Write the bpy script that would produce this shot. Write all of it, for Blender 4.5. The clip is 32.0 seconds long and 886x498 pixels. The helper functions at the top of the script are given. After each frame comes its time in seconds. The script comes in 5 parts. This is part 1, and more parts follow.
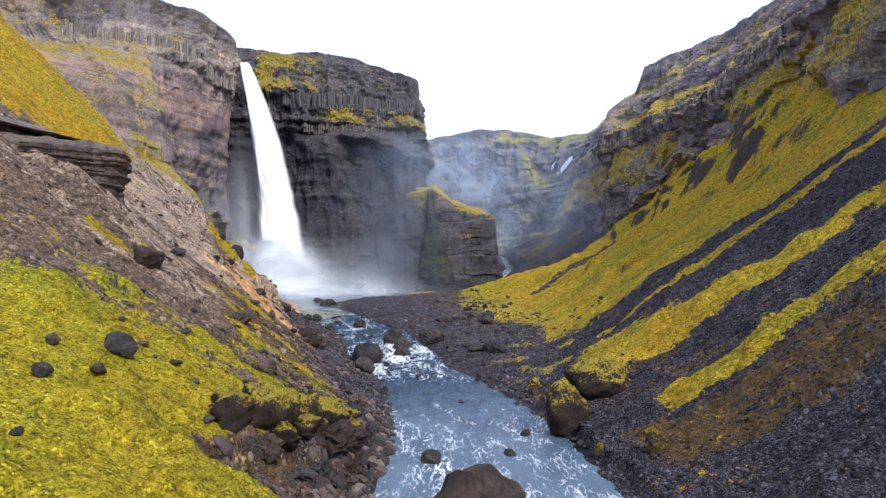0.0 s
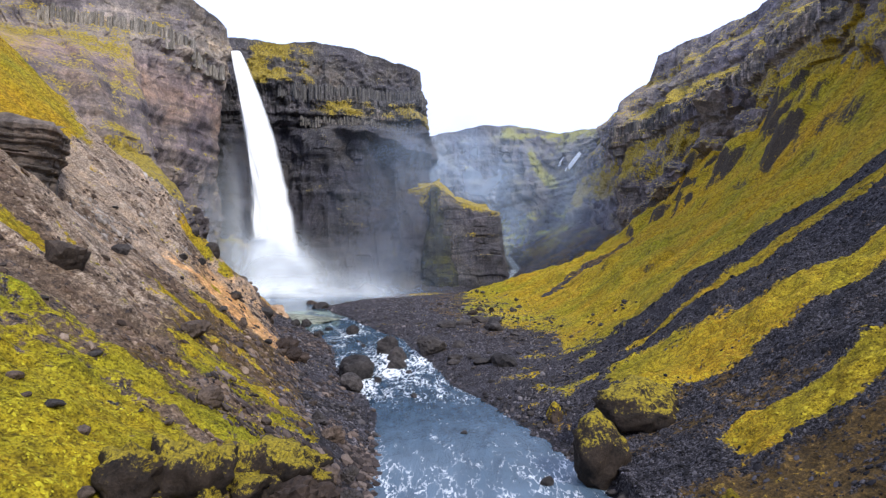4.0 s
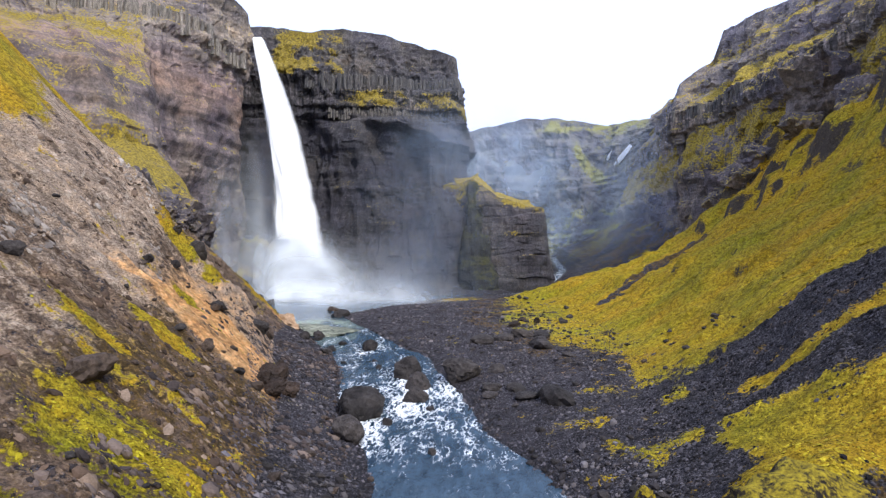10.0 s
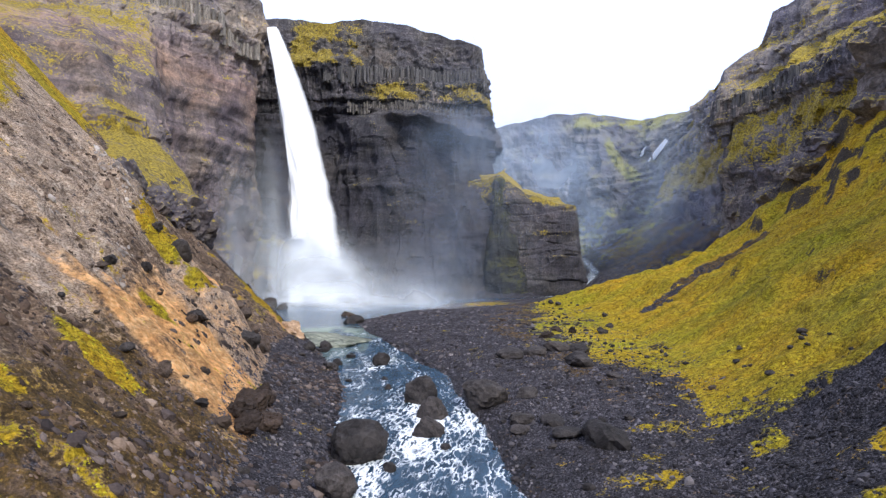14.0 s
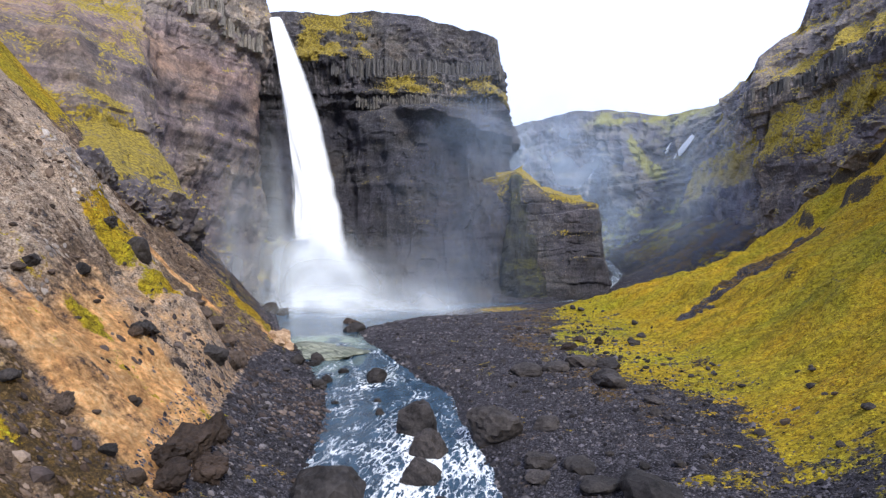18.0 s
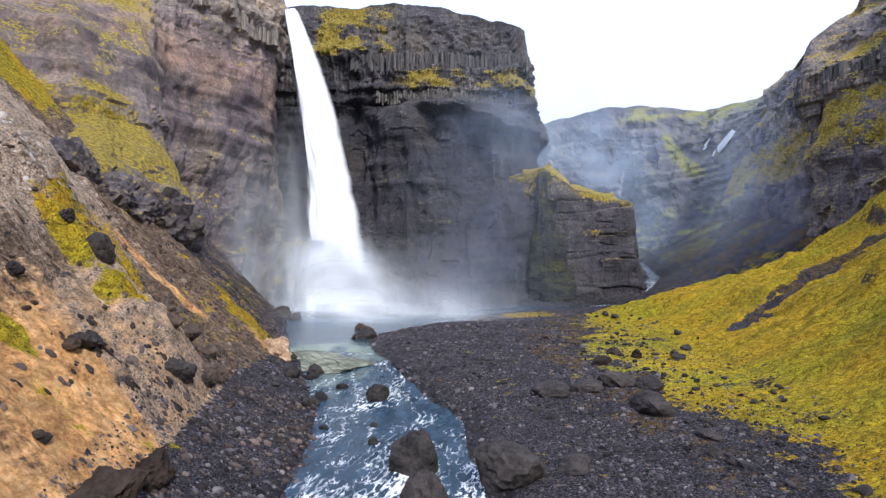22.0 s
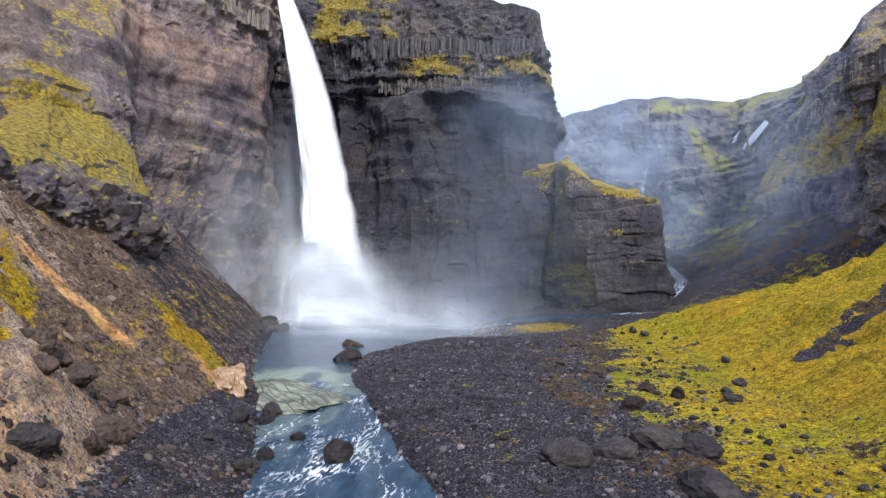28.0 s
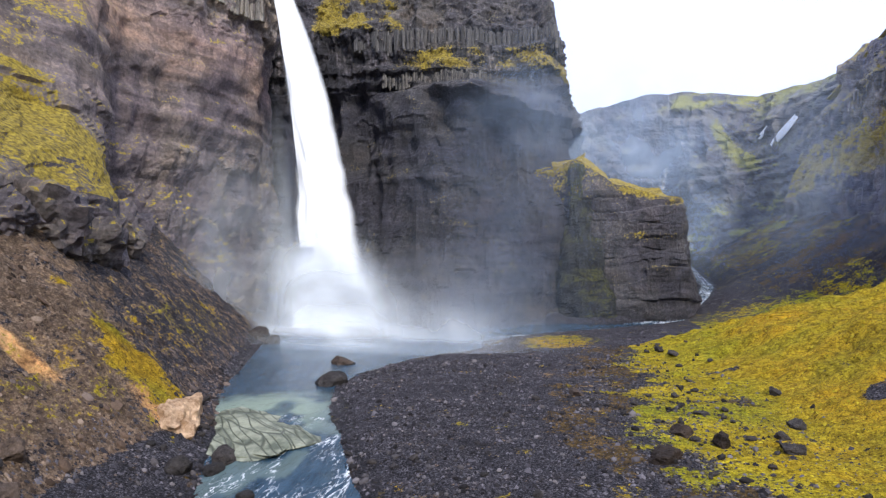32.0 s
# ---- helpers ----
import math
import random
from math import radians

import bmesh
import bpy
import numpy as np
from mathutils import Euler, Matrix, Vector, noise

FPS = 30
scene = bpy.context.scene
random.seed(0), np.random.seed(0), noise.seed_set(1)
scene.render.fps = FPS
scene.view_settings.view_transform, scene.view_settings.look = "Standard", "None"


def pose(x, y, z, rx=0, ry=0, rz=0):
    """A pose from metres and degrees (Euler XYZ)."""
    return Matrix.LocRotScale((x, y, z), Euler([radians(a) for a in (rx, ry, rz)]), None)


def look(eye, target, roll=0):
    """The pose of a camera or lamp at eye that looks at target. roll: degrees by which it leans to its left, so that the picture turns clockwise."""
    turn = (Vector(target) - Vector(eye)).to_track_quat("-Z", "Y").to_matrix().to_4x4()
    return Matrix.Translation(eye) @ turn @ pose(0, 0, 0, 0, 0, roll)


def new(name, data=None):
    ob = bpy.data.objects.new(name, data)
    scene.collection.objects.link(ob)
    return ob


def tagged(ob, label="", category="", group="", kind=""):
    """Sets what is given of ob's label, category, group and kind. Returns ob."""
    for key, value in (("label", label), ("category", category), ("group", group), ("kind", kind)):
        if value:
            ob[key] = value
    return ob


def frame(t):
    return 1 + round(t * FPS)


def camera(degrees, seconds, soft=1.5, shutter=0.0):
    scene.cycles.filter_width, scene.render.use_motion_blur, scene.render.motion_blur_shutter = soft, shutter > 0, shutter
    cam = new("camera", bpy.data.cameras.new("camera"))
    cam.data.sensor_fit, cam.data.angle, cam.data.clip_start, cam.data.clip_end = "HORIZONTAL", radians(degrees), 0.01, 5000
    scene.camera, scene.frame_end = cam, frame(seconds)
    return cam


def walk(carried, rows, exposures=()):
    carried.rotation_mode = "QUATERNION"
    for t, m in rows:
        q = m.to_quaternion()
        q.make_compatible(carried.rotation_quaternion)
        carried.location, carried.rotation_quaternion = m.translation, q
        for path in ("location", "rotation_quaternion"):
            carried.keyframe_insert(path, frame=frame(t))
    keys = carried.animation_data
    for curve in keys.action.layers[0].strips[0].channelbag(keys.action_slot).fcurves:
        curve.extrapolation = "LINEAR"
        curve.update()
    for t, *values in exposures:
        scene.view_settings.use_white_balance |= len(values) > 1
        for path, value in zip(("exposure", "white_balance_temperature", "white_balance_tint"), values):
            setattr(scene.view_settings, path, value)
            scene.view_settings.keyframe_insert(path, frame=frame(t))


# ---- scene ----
cam = camera(77.84, 32.0, 1.32)
PATH = [
    (0, (0.00, 0.45, 15.93), (-0.00, 100.42, 18.30), -0.06),
    (0.5, (0.13, 2.50, 15.99), (-0.05, 102.47, 18.32), -0.07),
    (1, (0.28, 4.51, 16.04), (-0.05, 104.48, 18.31), -0.04),
    (1.5, (0.43, 6.49, 16.05), (-0.05, 106.46, 18.28), -0.07),
    (2, (0.55, 8.49, 16.02), (0.02, 108.46, 18.29), -0.05),
    (2.5, (0.61, 10.61, 15.98), (0.02, 110.58, 18.22), -0.09),
    (3, (0.65, 12.83, 15.92), (0.02, 112.80, 18.18), -0.08),
    (3.5, (0.72, 15.14, 15.82), (-0.04, 115.11, 18.13), -0.13),
    (5.5, (1.25, 24.26, 15.54), (-1.19, 124.20, 18.05), -0.24),
    (6, (1.37, 26.45, 15.49), (-2.50, 126.34, 18.04), -0.25),
    (6.5, (1.56, 28.67, 15.49), (-3.72, 128.50, 18.03), -0.25),
    (7, (1.76, 30.84, 15.52), (-4.41, 130.62, 18.03), -0.29),
    (7.5, (1.97, 32.93, 15.61), (-4.78, 132.68, 18.08), -0.28),
    (8, (2.11, 35.06, 15.71), (-5.04, 134.78, 18.22), -0.25),
    (8.5, (2.23, 37.27, 15.79), (-5.28, 136.95, 18.30), -0.28),
    (9, (2.22, 39.48, 15.83), (-5.39, 139.16, 18.31), -0.31),
    (9.5, (2.18, 41.74, 15.85), (-5.60, 141.40, 18.43), -0.28),
    (10, (2.12, 43.91, 15.90), (-6.30, 143.52, 18.49), -0.29),
    (10.5, (2.07, 46.00, 15.95), (-7.30, 145.53, 18.59), -0.29),
    (11, (2.02, 48.02, 16.02), (-8.31, 147.45, 18.67), -0.26),
    (11.5, (1.99, 50.03, 16.07), (-8.81, 149.41, 18.76), -0.30),
    (12, (2.02, 52.13, 16.11), (-9.46, 151.43, 18.77), -0.34),
    (12.5, (2.00, 54.25, 16.13), (-10.18, 153.47, 18.81), -0.26),
    (13, (1.93, 56.34, 16.10), (-10.65, 155.51, 18.77), -0.32),
    (13.5, (1.86, 58.45, 16.11), (-11.14, 157.57, 18.83), -0.25),
    (14, (1.78, 60.53, 16.12), (-11.48, 159.60, 18.89), -0.27),
    (14.5, (1.75, 62.56, 16.13), (-11.52, 161.63, 18.97), -0.34),
    (16.5, (1.88, 70.54, 16.12), (-11.48, 169.60, 19.21), -0.50),
    (17, (1.94, 72.44, 16.06), (-12.27, 171.38, 19.20), -0.46),
    (17.5, (2.04, 74.28, 15.94), (-13.70, 172.98, 19.20), -0.42),
    (18, (2.15, 76.08, 15.83), (-14.49, 174.63, 19.14), -0.41),
    (18.5, (2.24, 77.86, 15.79), (-14.91, 176.32, 19.19), -0.41),
    (19, (2.32, 79.59, 15.80), (-15.12, 178.00, 19.27), -0.37),
    (19.5, (2.41, 81.28, 15.83), (-15.08, 179.68, 19.41), -0.40),
    (20, (2.51, 82.94, 15.83), (-15.64, 181.21, 19.45), -0.44),
    (20.5, (2.63, 84.64, 15.81), (-17.21, 182.58, 19.48), -0.36),
    (21, (2.70, 86.28, 15.74), (-18.15, 184.01, 19.46), -0.35),
    (21.5, (2.70, 87.90, 15.65), (-18.81, 185.49, 19.47), -0.30),
    (22, (2.68, 89.53, 15.60), (-19.20, 187.04, 19.42), -0.30),
    (22.5, (2.64, 91.19, 15.69), (-19.51, 188.64, 19.43), -0.32),
    (23, (2.62, 92.86, 15.86), (-19.83, 190.24, 19.54), -0.29),
    (23.5, (2.61, 94.51, 16.03), (-20.24, 191.80, 19.62), -0.28),
    (24, (2.60, 96.13, 16.13), (-20.58, 193.34, 19.81), -0.24),
    (24.5, (2.57, 97.84, 16.26), (-21.21, 194.90, 19.98), -0.30),
    (25, (2.53, 99.57, 16.37), (-21.73, 196.51, 20.06), -0.31),
    (25.5, (2.51, 101.36, 16.62), (-21.90, 198.27, 20.27), -0.32),
    (27.5, (2.49, 108.48, 17.79), (-22.53, 205.24, 21.25), -0.31),
    (28, (2.46, 110.26, 18.03), (-22.60, 207.01, 21.50), -0.35),
    (28.5, (2.41, 112.04, 18.24), (-22.61, 208.80, 21.76), -0.33),
    (29, (2.44, 113.82, 18.48), (-22.70, 210.55, 21.97), -0.38),
    (29.5, (2.46, 115.64, 18.69), (-22.70, 212.36, 22.23), -0.39),
    (30, (2.43, 117.50, 18.90), (-22.79, 214.21, 22.44), -0.40),
    (30.5, (2.36, 119.41, 19.12), (-22.96, 216.09, 22.68), -0.39),
    (31, (2.28, 121.28, 19.34), (-23.26, 217.90, 22.88), -0.45),
    (31.5, (2.27, 123.10, 19.58), (-23.88, 219.55, 23.12), -0.41),
    (32, (2.26, 124.87, 19.81), (-25.60, 220.84, 23.40), -0.41),
]
walk(cam, [(t, look(eye, target, roll)) for t, eye, target, roll in PATH])

# ---- world and light ----
world = bpy.data.worlds.new("overcast_sky")
scene.world = world
world.use_nodes = True
wn, wl = world.node_tree.nodes, world.node_tree.links
wn.clear()
sky = wn.new("ShaderNodeTexSky")
sky.sky_type, sky.sun_disc = "NISHITA", False
sky.sun_elevation, sky.sun_rotation = radians(44), radians(143)
cloud = wn.new("ShaderNodeMixRGB")
cloud.inputs["Fac"].default_value = 0.93
cloud.inputs["Color2"].default_value = (10.2, 11.7, 16.6, 1)
wbg = wn.new("ShaderNodeBackground")
wbg.inputs["Strength"].default_value = 0.1
wout = wn.new("ShaderNodeOutputWorld")
wl.new(sky.outputs[0], cloud.inputs["Color1"])
wl.new(cloud.outputs[0], wbg.inputs["Color"])
wl.new(wbg.outputs[0], wout.inputs["Surface"])
sun = new("sun", bpy.data.lights.new("sun", "SUN"))
sun.data.energy, sun.data.angle, sun.data.color = 2.9, radians(8), (1.0, 0.95, 0.86)
sun.matrix_world = look((95, -125, 150), (0, 0, 0))
scene.view_settings.exposure = 0.08


# ---- noise and tables ----
def hash3(i, j, k, seed):
    n = (i * 374761393 + j * 668265263 + k * 2147483647 + seed * 974634777) & 0x7FFFFFFF
    n = ((n ^ (n >> 13)) * 1274126177) & 0x7FFFFFFF
    n = ((n ^ (n >> 16)) * 668265263) & 0x7FFFFFFF
    return (n & 0xFFFFF) / 0xFFFFF * 2 - 1


def vnoise(x, y, z=0.0, seed=0):
    """Smooth value noise, -1 to 1."""
    x, y, z = np.broadcast_arrays(np.asarray(x, float), np.asarray(y, float), np.asarray(z, float))
    i, j, k = (np.floor(a).astype(np.int64) for a in (x, y, z))
    u, v, w = (a - b for a, b in ((x, i), (y, j), (z, k)))
    u, v, w = (a * a * a * (a * (a * 6 - 15) + 10) for a in (u, v, w))
    total = 0.0
    for a in (0, 1):
        for b in (0, 1):
            for c in (0, 1):
                weight = (u if a else 1 - u) * (v if b else 1 - v) * (w if c else 1 - w)
                total = total + weight * hash3(i + a, j + b, k + c, seed)
    return total


def fbm(x, y, z=0.0, octaves=4, seed=0, gain=0.5):
    total, size, norm = 0.0, 1.0, 0.0
    for n in range(octaves):
        total = total + size * vnoise(np.asarray(x) * 2**n + 17.3 * n, np.asarray(y) * 2**n - 9.1 * n, np.asarray(z) * 2**n + 4.7 * n, seed + n)
        norm += size
        size *= gain
    return total / norm


def ridged(x, y, z=0.0, octaves=4, seed=0):
    total, size, norm = 0.0, 1.0, 0.0
    for n in range(octaves):
        total = total + size * (1 - 2 * np.abs(vnoise(np.asarray(x) * 2**n + 31.7 * n, np.asarray(y) * 2**n, np.asarray(z) * 2**n, seed + n)))
        norm += size
        size *= 0.5
    return total / norm


def smooth(a, b, x):
    t = np.clip((np.asarray(x, float) - a) / (b - a), 0, 1)
    return t * t * (3 - 2 * t)


def table(text):
    """Pairs "y:value" as a function of y."""
    pairs = [tuple(float(v) for v in item.split(":")) for item in text.split()]
    ys, vs = zip(*pairs)
    return lambda y: np.interp(y, ys, vs)


water_z = table("-80:-11 30:-8.8 60:-8 80:-7.6 105:-7 126:-6.6 145:-5.4 169:-4 190:-1.7 203:-0.8 335:-0.7 346:0 352:2.5 366:8 400:11 600:24 900:40")
bank_l = table("-80:-6 58:-7.3 78:-7.5 100:-9.8 111:-13.4 125:-19 134:-23 148:-26.5 164:-33 175:-40 187:-47 196:-55 209:-63 222:-69.5 251:-85 281:-101 300:-112 318:-100 332:4 349:27 366:38 400:46 600:60")
bank_r = table("-80:22 58:18.6 68:17.6 82:15.5 100:9.8 117:2 135:-2.5 153:-9 162:-11 172:-19 187:-29 197:-36 212:-43 225:-44 244:-40 256:-31 266:-28 276:-31 290:-22 307:-4 330:19 349:33 366:43 400:51 600:66")
toe_l = table("-80:-14 40:-12 60:-11 80:-14 90:-18 100:-21 118:-27 130:-33 151:-41 165:-47 183:-50 190:-53 197:-60 209:-66 222:-72.5 251:-88.5 281:-105 300:-116 318:-104 332:0 349:22 366:33 400:42 600:50")
toe_lz = table("-80:-6 50:-4.5 70:-4 90:-3.5 110:-3 125:-2 140:-1 160:-0.2 183:0.4 300:0.6 345:2 366:10 400:13 600:28")
toe_r = table("-80:26 60:20.5 68:18.5 80:18 104:18.5 123:23 150:28 180:28.5 195:27 210:22 225:16 240:10 250:7 254:12 260:36 268:62 280:84 300:86 330:72 349:60 400:60 600:66")
toe_rz = table("-80:-8 60:-6.2 80:-5.6 104:-4.4 123:-3.1 150:-1.6 180:-0.6 195:0 210:0.9 225:1.8 240:2.6 250:2.8 262:2.5 300:6 349:10 366:14 400:18 600:34")
slope_l = table("-80:0.5 40:0.5 60:0.55 80:0.62 100:0.72 120:0.74 150:0.8 180:0.82 215:0.9 260:0.9 296:0.6 310:0.05 900:0.05")
slope_r = table("-80:0.5 60:0.52 100:0.56 150:0.59 190:0.56 210:0.45 225:0.42 240:0.39 250:0.36 300:0.5 400:0.5")
curve_r = table("-80:0.003 100:0.0025 140:0.0014 195:0.0012 225:0.0006 300:0.001")
rise_r = table("-80:0 110:0 150:16 200:17 240:15 262:10 275:0")


crag_x = table("40:-25 48:-22 54:-19 58:-15.5 62:-13.2 68:-11.6 75:-12 82:-14.5 90:-18")


def ground_base(x, y):
    """Height of the valley floor and its two slopes, before the small relief."""
    wz = water_z(y)
    bl, br, tl, tr = bank_l(y), bank_r(y), toe_l(y), toe_r(y)
    mid, half = (bl + br) / 2, np.maximum((br - bl) / 2, 1.0)
    bed = wz - np.clip((half - np.abs(x - mid)) * 0.35, 0, 1.4)
    left_bank = wz + (toe_lz(y) - wz) * np.clip((bl - x) / np.maximum(bl - tl, 1.0), 0, 1) ** 1.2
    bar = np.minimum((x - br) * 0.16, 1.2) + np.clip((x - br) / np.maximum(tr - br, 1.0), 0, 1) ** 1.5 * np.maximum(toe_rz(y) - wz - 1.2, 0.0)
    right_bank = wz + np.maximum(bar, 0)
    z = np.where(x < bl, left_bank, np.where(x > br, right_bank, bed))
    dl, dr = np.maximum(tl - x, 0), np.maximum(x - tr, 0)
    z = np.where(x < tl, toe_lz(y) + slope_l(y) * dl + 0.0015 * np.minimum(dl, 130) ** 2, z)
    z = z + 9.0 * smooth(12, 40, dl) * smooth(112, 142, y) * (1 - smooth(158, 184, y))
    z = z + 5.2 * np.exp(-(((y - 149) / 7) ** 2)) * smooth(0, 6, dl) * (1 - smooth(24, 42, dl))
    z = np.where(x > tr, toe_rz(y) + slope_r(y) * dr * np.minimum(1, 0.55 + dr / 50) + curve_r(y) * np.minimum(dr, 130) ** 2 + rise_r(y) * smooth(52, 92, dr), z)
    # the right slope sinks towards the mouth of the side gorge
    z = z - 5.5 * smooth(204, 238, y) * (1 - smooth(262, 280, y)) * smooth(14, 44, dr)
    z = z + 4.0 * np.exp(-(((x + 57) / 10) ** 2 + ((y - 91) / 7) ** 2))
    # the slope breaks off in a low crag above the near bank
    cut = 2.6 * smooth(-0.5, 2.6, x - crag_x(y)) * smooth(46, 51, y) * (1 - smooth(70, 80, y)) * (x < bl)
    return np.where(x < bl, np.maximum(z - cut, np.minimum(z, wz + 0.3)), z)


# mossy crags of the right slope: x, y, radius, height
CRAGS = [tuple(float(v) for v in item.split(",")) for item in "99,172,8,7 111,192,9,8 104,186,5,4 119,228,12,13 110,214,8,6 92,206,7,5 86,211,6,4.5 96,222,8,6 97,200,6,5 84,226,6,5 76,236,5,3.5 104,240,9,8 90,240,7,5.5 62,176,4,2 70,198,4,2.2 56,160,3.5,1.8 48,168,3,1.4 52,190,3,1.4".split()]


def crag_relief(x, y):
    x, y = np.broadcast_arrays(x, y)
    add = np.zeros(x.shape)
    for cx, cy, size, tall in CRAGS:
        at = np.nonzero((np.abs(x - cx) < 1.7 * size) & (np.abs(y - cy) < 1.5 * size))
        if len(at) and len(at[0]):
            a, b = x[at], y[at]
            near = np.hypot((a - cx) / 1.15, b - cy) / size + 0.28 * fbm(a / 4, b / 4, 0, 3, int(cx))
            add[at] += tall * (0.75 + 0.5 * fbm(a / 5, b / 5, 0, 2, int(cy))) * (1 - smooth(0.5, 1.0, near))
    return add


def ground_z(x, y):
    x, y = np.asarray(x, float), np.asarray(y, float)
    z = ground_base(x, y)
    out = np.clip(np.maximum(bank_l(y) - x, x - bank_r(y)), 0, None)
    up = np.clip(np.maximum(toe_l(y) - x, x - toe_r(y)), 0, None)
    rough = smooth(0, 12, up)
    z = z + rough * (1.8 * fbm(x / 26, y / 17, 0, 4, 3) + 0.7 * fbm(x / 6, y / 5, 0, 3, 9) + 0.4 * ridged(x / 9, y / 3.2, 0, 3, 13) + 0.7 * fbm(x / 3, y / 3, 0, 3, 15))
    # mossy knobs and rock steps high on the right slope, terracettes lower down
    dr = x - toe_r(y)
    knobs = smooth(30, 52, dr + 6 * fbm(x / 20, y / 20, 0, 2, 27)) * smooth(120, 150, y) * (1 - smooth(262, 272, y))
    z = z + knobs * (1.6 * np.maximum(ridged(x / 13, y / 10, 0, 3, 23), -0.3) + 0.9 * fbm(x / 5, y / 4.5, 0, 3, 25))
    low_slope = smooth(5, 16, dr) * smooth(100, 130, y)
    z = z + low_slope * (1.0 * fbm(x / 9, y / 7, 0, 3, 29, 0.6) - 0.6 * smooth(0.42, 0.62, vnoise(x / 4.5, y / 3.6, 0, 33)))
    z = z + crag_relief(np.atleast_1d(x), np.atleast_1d(y)).reshape(z.shape)
    z = z + 3.0 * np.exp(-(((x - 25.5) / 5.2) ** 2 + ((y - 88.5) / 4.6) ** 2) ** 1.5)
    z = z + smooth(0, 5, np.maximum(toe_l(y) - x, x - toe_r(y) + 12)) * (0.45 - 0.13 * (dr > -12)) * ridged(x / 2.2, y / 1.9, 0, 3, 17)
    gully = smooth(8, 18, toe_l(y) - x) * smooth(60, 80, y)
    z = z + gully * ((1.1 - 0.7 * smooth(150, 175, y)) * ridged(x / 26, y / 5.5, 0, 3, 35) + 0.8 * fbm(x / 7, y / 6, 0, 4, 37, 0.65))
    ribs = np.exp(-(((y - 152) / 13) ** 2)) * smooth(1, 8, toe_l(y) - x) * (1 - smooth(24, 40, toe_l(y) - x))
    z = z + ribs * (2.0 * ridged(x / 5, y / 4.5, 0, 4, 95) + 0.8 * fbm(x / 2, y / 2, 0, 2, 97))
    z = z + (0.15 + 0.1 * rough) * smooth(0, 2, out) * fbm(x / 1.7, y / 1.5, 0, 3, 21)
    return z


# ---- materials ----
def material(name, rough=0.9):
    m = bpy.data.materials.new(name)
    m.use_nodes = True
    n = m.node_tree.nodes
    b = n["Principled BSDF"]
    b.inputs["Roughness"].default_value = rough
    return m, n, m.node_tree.links, b


def node(n, kind, **given):
    made = n.new(kind)
    for key, value in given.items():
        if key == "op":
            made.operation = value
        elif key == "blend":
            made.blend_type = value
        else:
            made.inputs[key].default_value = value
    return made


def noise_tex(n, l, scale, detail=5.0, rough=0.6, where=None):
    t = node(n, "ShaderNodeTexNoise", Scale=scale, Detail=detail, Roughness=rough)
    if where is not None:
        l.new(where, t.inputs["Vector"])
    return t.outputs["Fac"]


def ramp(n, l, value, stops):
    r = n.new("ShaderNodeValToRGB")
    while len(r.color_ramp.elements) < len(stops):
        r.color_ramp.elements.new(0.5)
    for e, (at, c) in zip(r.color_ramp.elements, stops):
        e.position, e.color = at, (*c, 1) if len(c) == 3 else c
    l.new(value, r.inputs["Fac"])
    return r.outputs["Color"]


def mix(n, l, fac, a, b, blend="MIX"):
    m = node(n, "ShaderNodeMixRGB", blend=blend)
    for key, v in (("Fac", fac), ("Color1", a), ("Color2", b)):
        if isinstance(v, (int, float)):
            m.inputs[key].default_value = v
        elif isinstance(v, tuple):
            m.inputs[key].default_value = (*v, 1)
        else:
            l.new(v, m.inputs[key])
    return m.outputs["Color"]


def calc(n, l, op, a, b=0.0, clamp=False):
    m = n.new("ShaderNodeMath")
    m.operation, m.use_clamp = op, clamp
    for k, v in ((0, a), (1, b)):
        if isinstance(v, (int, float)):
            m.inputs[k].default_value = v
        else:
            l.new(v, m.inputs[k])
    return m.outputs[0]


def bump(n, l, b, height, strength=0.5, distance=0.2):
    bp = node(n, "ShaderNodeBump", Strength=strength, Distance=distance)
    l.new(height, bp.inputs["Height"])
    l.new(bp.outputs["Normal"], b.inputs["Normal"])


def step_of(n, l, value, low, high):
    r = node(n, "ShaderNodeMapRange", **{"From Min": low, "From Max": high})
    r.interpolation_type = "SMOOTHSTEP"
    l.new(value, r.inputs["Value"])
    return r.outputs["Result"]


def attr(n, name):
    a = n.new("ShaderNodeAttribute")
    a.attribute_name = name
    return a.outputs["Fac"]


def n_vec(n, l, where):
    t = node(n, "ShaderNodeTexNoise", Scale=0.25, Detail=4.0)
    l.new(where, t.inputs["Vector"])
    v = n.new("ShaderNodeVectorMath")
    v.operation = "SCALE"
    v.inputs["Scale"].default_value = 60.0
    l.new(t.outputs["Color"], v.inputs[0])
    return v.outputs[0]


